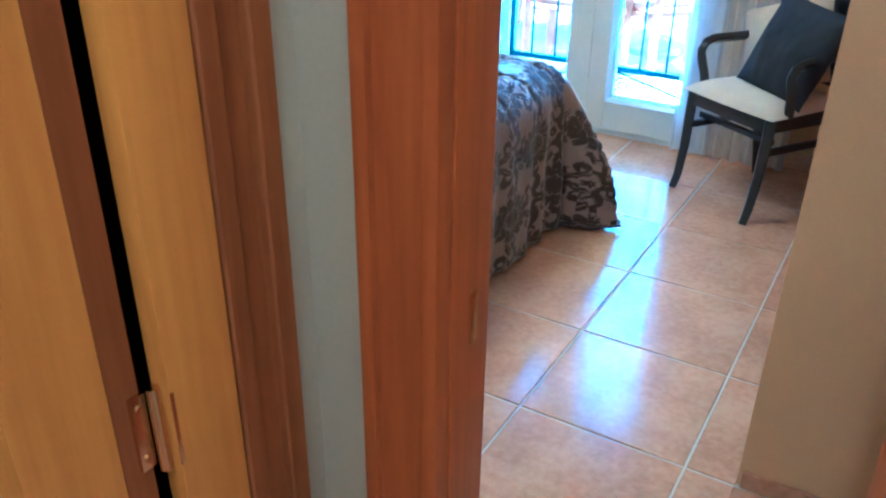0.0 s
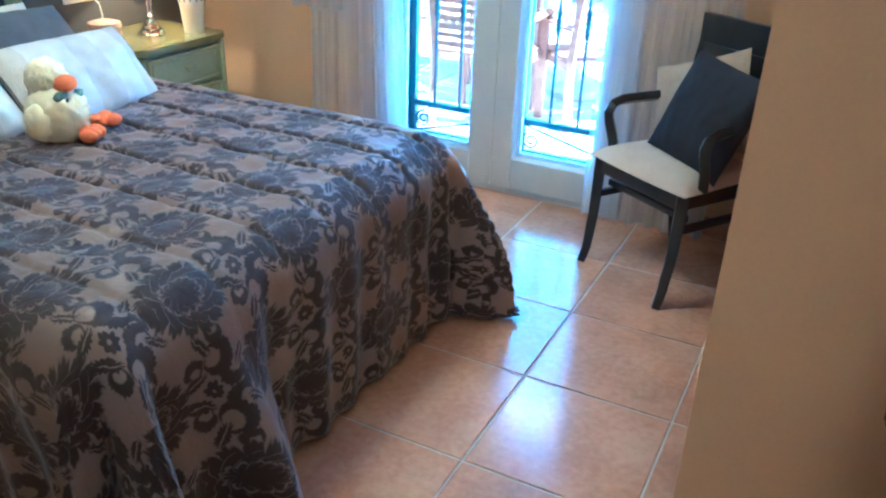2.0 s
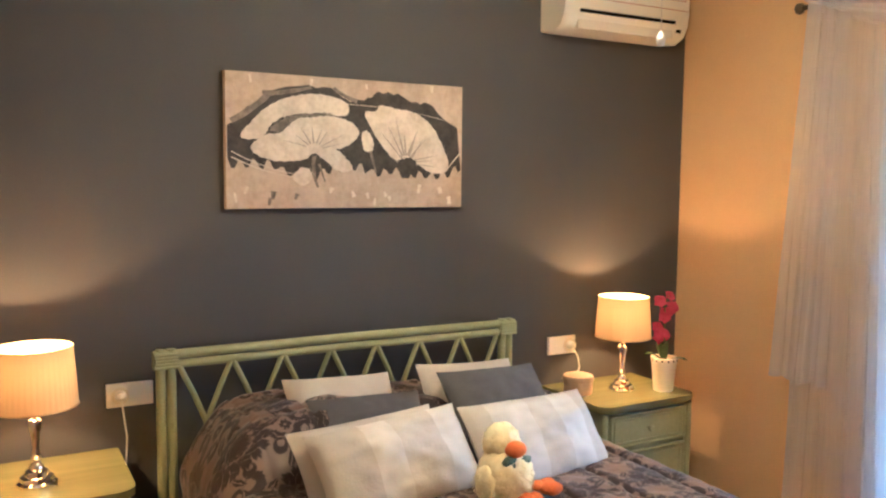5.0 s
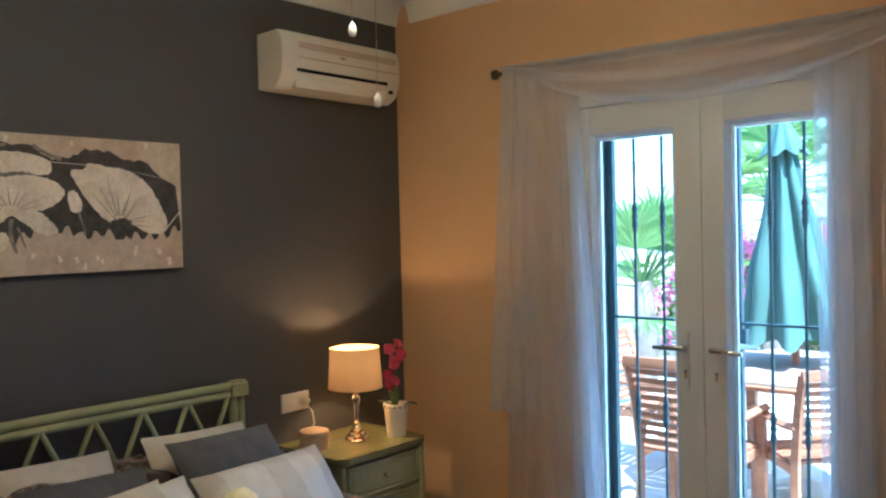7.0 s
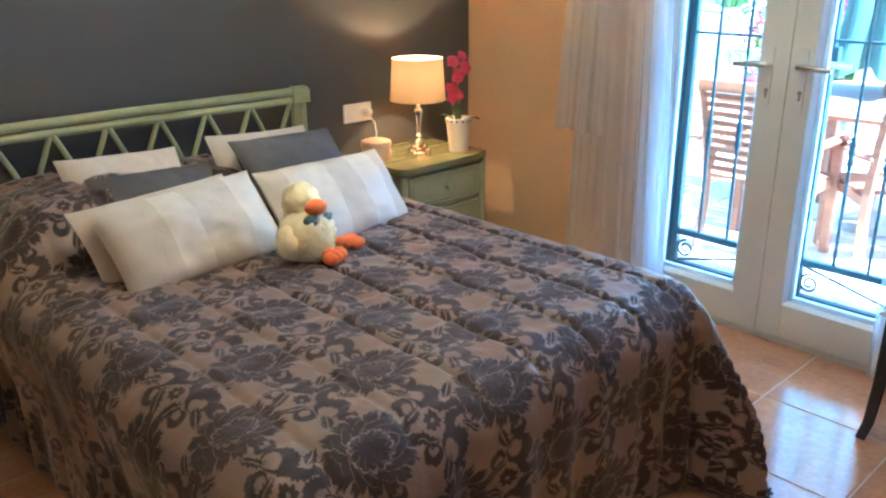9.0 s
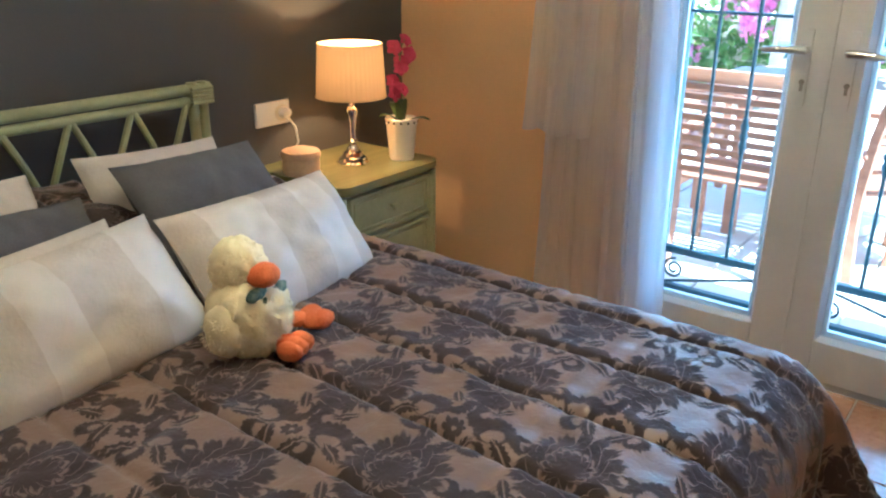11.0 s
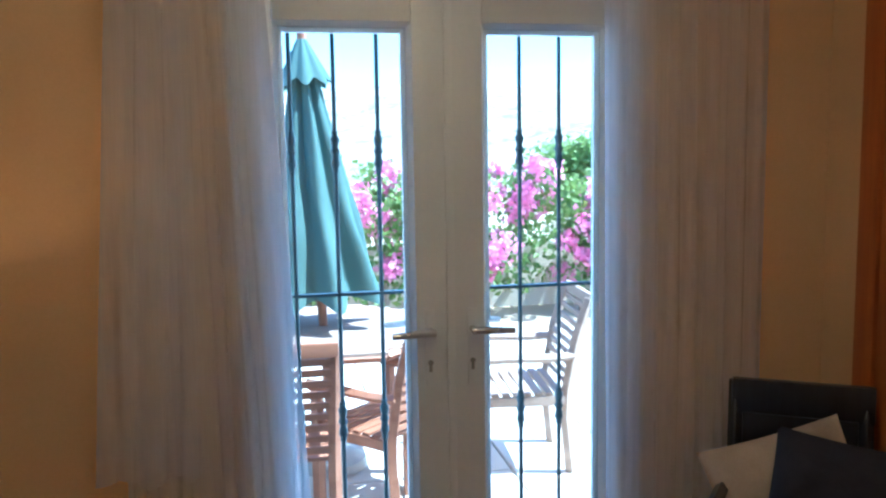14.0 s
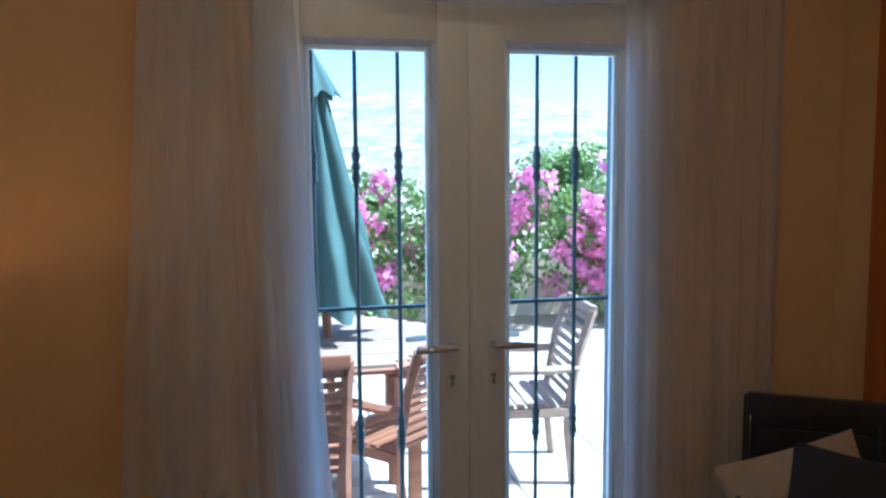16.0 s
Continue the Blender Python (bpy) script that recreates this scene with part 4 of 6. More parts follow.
smooth(duck_ob.data, 60)
duck_ob.matrix_world = pose(-2.12, 2.44, 0.605, 0, -6, 8) @ Matrix.Scale(0.86, 4)

# ---- bedside tables ----


def nightstand():
    e = thing("nightstand", "green rattan bedside table with three drawers and olive top", "bedside table", group="bedside tables")
    w, d, h = 0.25, 0.20, 0.60
    tb = bmesh.new()
    for z0, z1, g in ((h - 0.024, h, 0.018), (h - 0.036, h - 0.0245, 0.006)):
        box(tb, (-d - g, -w - g, z0), (d + g, w + g, z1))
    es = [ed for ed in tb.edges if abs(ed.verts[0].co.z - ed.verts[1].co.z) > 0.005 and ed.verts[0].co.x > 0]
    bmesh.ops.bevel(tb, geom=es, offset=0.06, segments=6, profile=0.5, affect="EDGES")
    part("top", tb, GREEN_TOP, e, "smooth olive green top")
    part("carcass", boxes(((-d, -w + 0.012, 0.05), (d - 0.018, w - 0.012, h - 0.037), 0.002)), GREEN_WOOD, e)
    for px in (-d + 0.012, d - 0.012):
        for py in (-w + 0.012, w - 0.012):
            part("corner_pole", tube(bmesh.new(), [(px, py, 0), (px, py, h - 0.037)], 0.016, 12), GREEN_WOOD, e)
    for k in range(3):
        z0 = 0.080 + k * 0.164
        db_ = bmesh.new()
        box(db_, (d - 0.018, -w + 0.034, z0), (d - 0.004, w - 0.034, z0 + 0.145), 0.003)
        dr = part("drawer", db_, GREEN_WOOD, e)
        fb_ = bmesh.new()
        y, z = w - 0.042, 0.006
        for p0, p1 in (((-y, z0 + z), (y, z0 + z)), ((-y, z0 + 0.139), (y, z0 + 0.139)), ((-y, z0 + z), (-y, z0 + 0.139)), ((y, z0 + z), (y, z0 + 0.139))):
            tube(fb_, [(d - 0.003, *p0), (d - 0.003, *p1)], 0.0065, 8)
        for p0, p1 in (((-y + 0.02, z0 + 0.024), (y - 0.02, z0 + 0.024)), ((-y + 0.02, z0 + 0.121), (y - 0.02, z0 + 0.121)), ((-y + 0.02, z0 + 0.024), (-y + 0.02, z0 + 0.121)), ((y - 0.02, z0 + 0.024), (y - 0.02, z0 + 0.121))):
            tube(fb_, [(d - 0.004, *p0), (d - 0.004, *p1)], 0.004, 6)
        part("cane_edging", fb_, GREEN_WOOD, dr)
        kb = bmesh.new()
        tube(kb, [(d - 0.005, 0, z0 + 0.073), (d + 0.008, 0, z0 + 0.073), (d + 0.014, 0, z0 + 0.073), (d + 0.020, 0, z0 + 0.073)], [0.006, 0.007, 0.016, 0.009], 14)
        part("knob", kb, GREEN_WOOD, dr)
    for py in (-1, 1):
        part("side_cane", tube(bmesh.new(), [(-d + 0.02, py * (w - 0.006), 0.06), (d - 0.02, py * (w - 0.006), 0.06)], 0.009, 8), GREEN_WOOD, e)
    part("base_rail", tube(bmesh.new(), [(d - 0.010, -w + 0.02, 0.055), (d - 0.010, w - 0.02, 0.055)], 0.011, 8), GREEN_WOOD, e)
    return e


ns = nightstand()
ns.matrix_world = pose(-2.96, 1.265, 0)
ns2 = copy_thing(ns, pose(-2.983, 3.615, 0))
NS_Z = 0.60


def table_lamp(group):
    e = thing("table_lamp", "lit lamp with crystal and chrome foot and pleated cream shade", "table lamp", group=group)
    fb_ = bmesh.new()
    lathe(fb_, [(0.058, 0), (0.058, 0.008), (0.050, 0.014), (0.048, 0.026), (0.036, 0.030), (0.033, 0.044), (0.022, 0.048), (0.020, 0.060), (0.014, 0.066), (0.012, 0.074), (0.018, 0.084), (0.012, 0.092)], seg=8)
    part("foot", fb_, CHROME, e, "stepped octagonal chrome foot")
    sb = bmesh.new()
    lathe(sb, [(0.012, 0.092), (0.010, 0.115), (0.015, 0.160), (0.021, 0.190), (0.019, 0.200), (0.011, 0.206), (0.012, 0.215), (0.008, 0.222), (0.007, 0.245)], seg=10)
    part("stem", sb, CHROME, e, "faceted mirrored stem")
    hb_ = bmesh.new()
    lathe(hb_, [(0.014, 0.240), (0.014, 0.290), (0.010, 0.295)], seg=12)
    part("bulb_holder", hb_, PLASTIC, e)
    sh = bmesh.new()
    n = 180
    rings = []
    for r, z in ((0.122, 0.242), (0.1205, 0.27), (0.117, 0.33), (0.113, 0.39), (0.111, 0.423)):
        rings.append([sh.verts.new(((r + 0.0007 * math.cos(45 * t)) * math.cos(t), (r + 0.0007 * math.cos(45 * t)) * math.sin(t), z)) for t in [2 * math.pi * j / n for j in range(n)]])
    for r0, r1 in zip(rings, rings[1:]):
        for j in range(n):
            sh.faces.new((r0[j], r0[(j + 1) % n], r1[(j + 1) % n], r1[j]))
    shade = part("shade", sh, SHADE, e, "pleated cream drum shade")
    for r, z in ((0.123, 0.243), (0.1115, 0.422)):
        rb = bmesh.new()
        tube(rb, [(r * math.cos(t), r * math.sin(t), z) for t in [2 * math.pi * j / 48 for j in range(49)]], 0.0022, 5, cap=False)
        part("rim", rb, SHADE, shade)
    return e


tl1 = table_lamp("bedside lamps")
tl1.matrix_world = pose(-2.93, 1.27, NS_Z)
tl2 = copy_thing(tl1, pose(-2.97, 3.62, NS_Z))


def socket(y0, y1, plug_y, cord):
    e = thing("wall_socket", "white double wall socket with a plugged-in lamp cord", "socket", group="wall sockets")
    part("plate", boxes(((-3.2, y0, 0.737), (-3.187, y1, 0.820), 0.004)), WHITE_PLASTIC, e)
    wb = bmesh.new()
    tube(wb, [(-3.189, plug_y, 0.778), (-3.184, plug_y, 0.778)], 0.030, 20)
    part("socket_ring", wb, PLASTIC, e)
    pb = bmesh.new()
    tube(pb, [(-3.186, plug_y, 0.778), (-3.155, plug_y, 0.778), (-3.15, plug_y, 0.772)], [0.019, 0.018, 0.010], 14)
    part("plug", pb, WHITE_PLASTIC, e)
    cb = bmesh.new()
    tube(cb, cord, 0.003, 6)
    part("cord", cb, WHITE_PLASTIC, e, "thin white lamp cord")


socket(1.50, 1.655, 1.545, [(-3.16, 1.545, 0.77), (-3.15, 1.55, 0.72), (-3.155, 1.56, 0.64), (-3.175, 1.555, 0.50), (-3.18, 1.55, 0.25)])
socket(3.375, 3.527, 3.49, [(-3.16, 3.49, 0.77), (-3.13, 3.50, 0.73), (-3.12, 3.50, 0.68), (-3.15, 3.47, 0.60), (-3.185, 3.44, 0.50)])

tb_ = thing("trinket_box", "round pale wooden trinket box with a lid", "box")
part("body", lathe(bmesh.new(), [(0.052, 0), (0.055, 0.01), (0.055, 0.045), (0.052, 0.05)]), BOXWOOD, tb_)
part("lid", lathe(bmesh.new(), [(0.058, 0.051), (0.060, 0.058), (0.056, 0.070), (0.030, 0.078), (0.001, 0.079)]), BOXWOOD, tb_)
tb_.matrix_world = pose(-3.02, 3.415, NS_Z) @ Matrix.Scale(1.15, 4)

# ---- orchid ----
orc = thing("orchid", "red orchid in a white lace-edged pot", "plant", pose(-2.885, 3.79, NS_Z))
pb = bmesh.new()
lathe(pb, [(0.042, 0), (0.044, 0.006), (0.055, 0.125), (0.058, 0.130), (0.059, 0.150), (0.056, 0.152), (0.052, 0.148), (0.050, 0.12), (0.001, 0.118)], seg=28)
part("pot", pb, CERAMIC, orc, "white pot with a lace rim")
for i in range(14):
    a = 2 * math.pi * i / 14
    part("lace_hole", tube(bmesh.new(), [(0.0575 * math.cos(a), 0.0575 * math.sin(a), 0.14), (0.0592 * math.cos(a), 0.0592 * math.sin(a), 0.14)], 0.0045, 8), BLACK, orc)
for a, ln, rz_ in ((0.3, 0.10, 0.2), (2.6, 0.11, 0.5), (4.4, 0.085, 0.3), (-0.9, 0.06, 0.8)):
    lf = bmesh.new()
    grid(lf, 8, 4, lambda u, v: ((0.01 + ln * u) * math.cos(a) - (v - 0.5) * 0.045 * math.sin(math.pi * (0.15 + 0.85 * u)) * math.sin(a), (0.01 + ln * u) * math.sin(a) + (v - 0.5) * 0.045 * math.sin(math.pi * (0.15 + 0.85 * u)) * math.cos(a), 0.13 + rz_ * 0.12 * math.sin(u * 2.2) + 0.012 * abs(v - 0.5)))
    part("leaf", lf, DARK_LEAF, orc)
pts = [(0, 0, 0.12), (0.0, 0.0, 0.22), (-0.01, 0.005, 0.32), (-0.005, 0.0, 0.39), (0.02, -0.005, 0.43)]
part("stem", tube(bmesh.new(), pts, [0.004, 0.0035, 0.003, 0.003, 0.002], 7), STEM, orc)
rng = random.Random(4)
for (fx, fy, fz, fs) in ((0.01, 0.012, 0.425, 0.85), (-0.015, -0.02, 0.40, 1.0), (0.02, 0.02, 0.375, 1.0), (-0.01, 0.012, 0.345, 1.0), (0.025, -0.03, 0.335, 0.9), (0.0, -0.045, 0.285, 1.0), (0.01, -0.05, 0.245, 1.0), (0.03, -0.03, 0.26, 0.9)):
    fl = bmesh.new()
    turn = Euler((rng.uniform(-0.5, 0.5), rng.uniform(0.9, 1.5), rng.uniform(-0.9, 0.3))).to_matrix()
    for i in range(5):
        a = 2 * math.pi * i / 5 + rng.uniform(-0.15, 0.15)
        wd_ = 0.020 if i % 2 else 0.015
        def petal(u, v):
            r_ = 0.032 * fs * u
            s_ = (v - 0.5) * 2 * wd_ * fs * math.sin(math.pi * min(1, 0.12 + 0.85 * u))
            return turn @ Vector((r_ * math.cos(a) - s_ * math.sin(a), r_ * math.sin(a) + s_ * math.cos(a), 0.006 * math.sin(u * 3))) + Vector((fx, fy, fz))
        grid(fl, 4, 3, petal)
    blob(fl, (fx + 0.006, fy, fz), 0.006, (1, 1, 1), 0, 1)
    part("flower", fl, ORCHID, orc)

# ---- things on and beside the near bedside table ----
orn = thing("ornament", "small brown and green carved ornament on the bedside table", "ornament", pose(-2.96, 1.075, NS_Z, 0, 0, 20))
ob_ = bmesh.new()
box(ob_, (-0.03, -0.05, 0), (0.03, 0.055, 0.012), 0.003)
box(ob_, (-0.012, -0.035, 0.012), (0.014, 0.05, 0.055), 0.008, m=pose(0, 0, 0, 12, 0, 0))
tube(ob_, [(0.02, -0.05, 0.012), (0.025, 0.0, 0.05), (0.02, 0.055, 0.06)], 0.005, 6)
part("body", ob_, CLAY, orn)
part("back", boxes(((-0.022, -0.045, 0.05), (-0.008, 0.015, 0.135), 0.006)), GREENTOY, orn, "bright green back piece")
wb_ = bmesh.new()
for i in range(5):
    tube(wb_, [(0.02, -0.045 + i * 0.018, 0.06), (0.04, -0.06 + i * 0.016, 0.03), (0.034, -0.05 + i * 0.02, 0.004)], 0.0014, 5)
part("wires", wb_, STEEL, orn)

rv = thing("reed_vase", "tall dark floor vase of dried golden reeds", "vase", pose(-3.10, 0.958, 0))
part("vase", lathe(bmesh.new(), [(0.029, 0), (0.032, 0.01), (0.034, 0.20), (0.031, 0.40), (0.029, 0.46), (0.033, 0.48), (0.030, 0.478), (0.025, 0.45)], seg=24), VASE, rv)
rng = random.Random(9)
for i in range(26):
    a, sp, hh = rng.uniform(0, 6.28), rng.uniform(0.01, 0.066), rng.uniform(0.80, 1.06)
    x, y = sp * math.cos(a), sp * math.sin(a) + 0.032
    part("reed", tube(bmesh.new(), [(x * 0.2, y * 0.2, 0.12), (x * 0.5, y * 0.5, 0.5), (x * 0.9, y * 0.9, hh - 0.22), (x * 1.0, y * 1.0, hh - 0.2), (x * 1.05, y * 1.05, hh - 0.08), (x * 1.1, y * 1.1, hh)], [0.004, 0.004, 0.004, 0.010, 0.012, 0.002], 7), REED, rv)

# ---- picture, air conditioner, fan ----
pic = thing("canvas_picture", "canvas painting of two pale poppies on black and tan", "picture")
CY0, CY1, CZ0, CZ1 = 1.915, 2.893, 1.42, 1.913
part("canvas", boxes(((-3.2, CY0, CZ0), (-3.168, CY1, CZ1), 0.003)), PAINT_TAN, pic)
PW, PH = CY1 - CY0, CZ1 - CZ0


def stroke_shape(name, outline, material, lift, label=""):
    """A flat patch of thick paint on the canvas; outline in shares of its width and height."""
    b_ = bmesh.new()
    vs = [b_.verts.new((-3.168 + lift, CY0 + u * PW, CZ1 - v * PH)) for u, v in outline]
    f_ = b_.faces.new(vs)
    ret = bmesh.ops.extrude_face_region(b_, geom=[f_])
    for v_ in [g for g in ret["geom"] if isinstance(g, bmesh.types.BMVert)]:
        v_.co.x -= lift + 0.0005
    bmesh.ops.triangulate(b_, faces=b_.faces)
    return part(name, b_, material, pic, label, soft=False)


rng = random.Random(21)


def ragged(points, n=9, jag=0.006):
    """A closed smooth outline through a few points, roughened like a loaded brush."""
    out, m_ = [], len(points)
    for a_ in range(m_):
        p0, p1, p2, p3 = (Vector(points[(a_ + q) % m_]) for q in (-1, 0, 1, 2))
        for b in range(n):
            t = b / n
            p = 0.5 * (2 * p1 + (p2 - p0) * t + (2 * p0 - 5 * p1 + 4 * p2 - p3) * t * t + (3 * p1 - p0 - 3 * p2 + p3) * t ** 3)
            out.append((min(0.996, max(0.004, p.x + rng.uniform(-jag, jag) * 0.5)), min(0.99, max(0.01, p.y + rng.uniform(-jag, jag)))))
    return out


def brush(name, p0, p1, w0, w1, material, lift, bow=0.0):
    """One tapering bowed stroke."""
    a_, b_ = Vector(p0), Vector(p1)
    d = (b_ - a_)
    nrm = Vector((-d.y * 0.5, d.x * 2.0)).normalized()
    left, right = [], []
    for i_ in range(9):
        t = i_ / 8
        c = a_ + d * t + nrm * bow * math.sin(math.pi * t)
        w_ = (w0 + (w1 - w0) * t) * (1 + rng.uniform(-0.15, 0.15))
        left.append((c.x + nrm.x * w_, c.y + nrm.y * w_))
        right.append((c.x - nrm.x * w_, c.y - nrm.y * w_))
    stroke_shape(name, [(min(0.996, max(0.004, u)), min(0.99, max(0.01, v))) for u, v in left + right[::-1]], material, lift)


# dark ground, its lower border torn into upright brush ends
upper = [(0.006, 0.40), (0.08, 0.26), (0.17, 0.13), (0.29, 0.075), (0.41, 0.085), (0.49, 0.17), (0.55, 0.16), (0.61, 0.09), (0.70, 0.09), (0.76, 0.16), (0.84, 0.15), (0.92, 0.28), (0.994, 0.36)]
top_line = []
for (u0, v0), (u1, v1) in zip(upper, upper[1:]):
    for q in range(4):
        top_line.append((u0 + (u1 - u0) * q / 4, v0 + (v1 - v0) * q / 4 + rng.uniform(-0.012, 0.012)))
low_line = []
for i in range(75):
    u = 0.994 - 0.988 * i / 74
    base = 0.66 + 0.10 * math.exp(-((u - 0.30) / 0.10) ** 2) + 0.09 * math.exp(-((u - 0.84) / 0.12) ** 2) + 0.06 * math.exp(-((u - 0.62) / 0.08) ** 2)
    low_line.append((u, base + (0.04 if i % 4 < 2 else -0.03) * rng.uniform(0.3, 1.2)))
stroke_shape("dark_ground", top_line + low_line, PAINT_DARK, 0.0008)
for p0, p1, w0, w1 in (((0.02, 0.36), (0.16, 0.16), 0.018, 0.02), ((0.14, 0.15), (0.33, 0.085), 0.02, 0.012), ((0.42, 0.08), (0.52, 0.17), 0.012, 0.016)):
    brush("shadow_stroke", p0, p1, w0, w1, PAINT_SOFT, 0.0011, 0.01)
# back petals, front petals, folded petal, buds
stroke_shape("petal", ragged([(0.055, 0.47), (0.11, 0.33), (0.19, 0.205), (0.29, 0.145), (0.39, 0.135), (0.475, 0.185), (0.47, 0.285), (0.36, 0.275), (0.25, 0.30), (0.18, 0.36), (0.13, 0.48)]), PAINT_CREAM, 0.0016)
stroke_shape("petal_shade", ragged([(0.17, 0.42), (0.21, 0.33), (0.30, 0.285), (0.40, 0.275), (0.40, 0.30), (0.28, 0.33), (0.22, 0.42)], jag=0.01), PAINT_SOFT, 0.0020)
stroke_shape("petal", ragged([(0.095, 0.54), (0.15, 0.45), (0.21, 0.43), (0.27, 0.33), (0.34, 0.305), (0.42, 0.295), (0.50, 0.34), (0.525, 0.43), (0.46, 0.53), (0.35, 0.57), (0.30, 0.63), (0.20, 0.645), (0.12, 0.61)]), PAINT_CREAM, 0.0024)
stroke_shape("petal", ragged([(0.335, 0.555), (0.41, 0.53), (0.46, 0.59), (0.50, 0.69), (0.44, 0.715), (0.39, 0.64)]), PAINT_CREAM, 0.0028)
stroke_shape("petal", ragged([(0.55, 0.275), (0.60, 0.235), (0.625, 0.19), (0.70, 0.215), (0.76, 0.225), (0.84, 0.31), (0.89, 0.44), (0.935, 0.66), (0.89, 0.725), (0.82, 0.69), (0.77, 0.63), (0.70, 0.64), (0.63, 0.51)]), PAINT_CREAM, 0.0018)
stroke_shape("bud", ragged([(0.54, 0.42), (0.565, 0.40), (0.59, 0.48), (0.58, 0.55), (0.55, 0.54)]), PAINT_CREAM, 0.0026)
stroke_shape("bud", ragged([(0.255, 0.76), (0.29, 0.69), (0.325, 0.71), (0.325, 0.79), (0.29, 0.83)]), PAINT_CREAM, 0.0026)
# grey veins fanning out of each heart
for i in range(8):
    a = radians(18 + 19 * i)
    brush("vein", (0.34 + 0.035 * math.cos(a), 0.555 - 0.05 * math.sin(a)), (0.34 + rng.uniform(0.09, 0.15) * math.cos(a), 0.555 - rng.uniform(0.13, 0.21) * math.sin(a)), 0.004, 0.001, PAINT_VEIN, 0.0030)
for i in range(11):
    a = radians(-8 + 14.5 * i)
    brush("vein", (0.735 + 0.03 * math.cos(a), 0.64 - 0.06 * math.sin(a)), (0.735 + rng.uniform(0.08, 0.16) * math.cos(a), 0.64 - rng.uniform(0.18, 0.36) * math.sin(a)), 0.005, 0.001, PAINT_VEIN, 0.0026)
stroke_shape("heart", ragged([(0.70, 0.62), (0.735, 0.60), (0.78, 0.63), (0.77, 0.72), (0.73, 0.76), (0.70, 0.70)], jag=0.012), PAINT_DARK, 0.0030)
for p0, p1, w0, w1, mat_, bow in (((0.02, 0.58), (0.27, 0.745), 0.003, 0.002, PAINT_CREAM, 0.02), ((0.02, 0.62), (0.26, 0.765), 0.004, 0.002, PAINT_CREAM, 0.02), ((0.48, 0.195), (0.92, 0.285), 0.002, 0.001, PAINT_CREAM, -0.02),
                                ((0.575, 0.55), (0.60, 0.72), 0.006, 0.004, PAINT_SOFT, 0.0), ((0.34, 0.60), (0.355, 0.84), 0.008, 0.005, PAINT_SOFT, 0.01), ((0.36, 0.66), (0.385, 0.80), 0.005, 0.003, PAINT_SOFT, 0.0),
                                ((0.53, 0.24), (0.60, 0.46), 0.010, 0.006, PAINT_DARK, 0.0), ((0.92, 0.70), (0.99, 0.55), 0.004, 0.002, PAINT_CREAM, 0.0)):
    brush("stalk", p0, p1, w0, w1, mat_, 0.0033, bow)
for i in range(44):
    u, v = rng.uniform(0.02, 0.97), rng.choice((rng.uniform(0.80, 0.96), rng.uniform(0.80, 0.96), rng.uniform(0.03, 0.08)))
    brush("brush_mark", (u, v - rng.uniform(0.02, 0.05)), (u + rng.uniform(-0.01, 0.01), v + rng.uniform(0.01, 0.03)), rng.uniform(0.004, 0.012), rng.uniform(0.003, 0.010), rng.choice((PAINT_CREAM, PAINT_TAN, PAINT_TAN, PAINT_SOFT if v > 0.9 else PAINT_TAN)), 0.0010 + 0.00003 * i)

ac = thing("air_conditioner", "ivory split air conditioner on the grey wall", "air conditioner")
AY0, AY1, AZ0, AZ1 = 3.305, 4.015, 2.165, 2.425
ab = bmesh.new()
prof = [(0, AZ0 + 0.01), (0.10, AZ0), (0.150, AZ0 + 0.025), (0.175, AZ0 + 0.075), (0.183, AZ0 + 0.13), (0.182, AZ1 - 0.05), (0.165, AZ1 - 0.015), (0.13, AZ1), (0, AZ1)]
rows = [[ab.verts.new((-3.2 + x * sc, y, AZ0 + 0.13 + (z - AZ0 - 0.13) * sc)) for x, z in prof] for y, sc in ((AY0, 0.95), (AY0 + 0.012, 0.99), (AY0 + 0.03, 1), (AY1 - 0.03, 1), (AY1 - 0.012, 0.99), (AY1, 0.95))]
for r0, r1 in zip(rows, rows[1:]):
    for i in range(len(prof) - 1):
        ab.faces.new((r0[i], r0[i + 1], r1[i + 1], r1[i]))
ab.faces.new(rows[0])
ab.faces.new(rows[-1][::-1])
part("housing", ab, PLASTIC, ac)
part("air_outlet", boxes(((-3.030, AY0 + 0.075, AZ0 + 0.080), (-3.020, AY1 - 0.09, AZ0 + 0.094))), BLACK, ac, "dark air outlet slot", soft=False)
part("flap", boxes(((-3.065, AY0 + 0.075, AZ0 + 0.012), (-3.035, AY1 - 0.09, AZ0 + 0.055), 0.006)), PLASTIC, ac)
for z in (AZ1 - 0.055, AZ1 - 0.065, AZ1 - 0.075):
    part("grille_line", boxes(((-3.020, AY0 + 0.085, z - 0.0015), (-3.0165, AY1 - 0.03, z + 0.0015))), CLAY, ac, soft=False)
part("panel_seam", boxes(((-3.018, AY0 + 0.085, AZ0 + 0.140), (-3.0160, AY1 - 0.02, AZ0 + 0.143))), CLAY, ac, soft=False)
part("badge", boxes(((-3.0175, 3.63, AZ0 + 0.165), (-3.0155, 3.66, AZ0 + 0.172))), STEEL, ac, soft=False)
part("receiver_window", boxes(((-3.037, AY1 - 0.07, AZ0 + 0.045), (-3.030, AY1 - 0.045, AZ0 + 0.06))), BLACK, ac, soft=False)

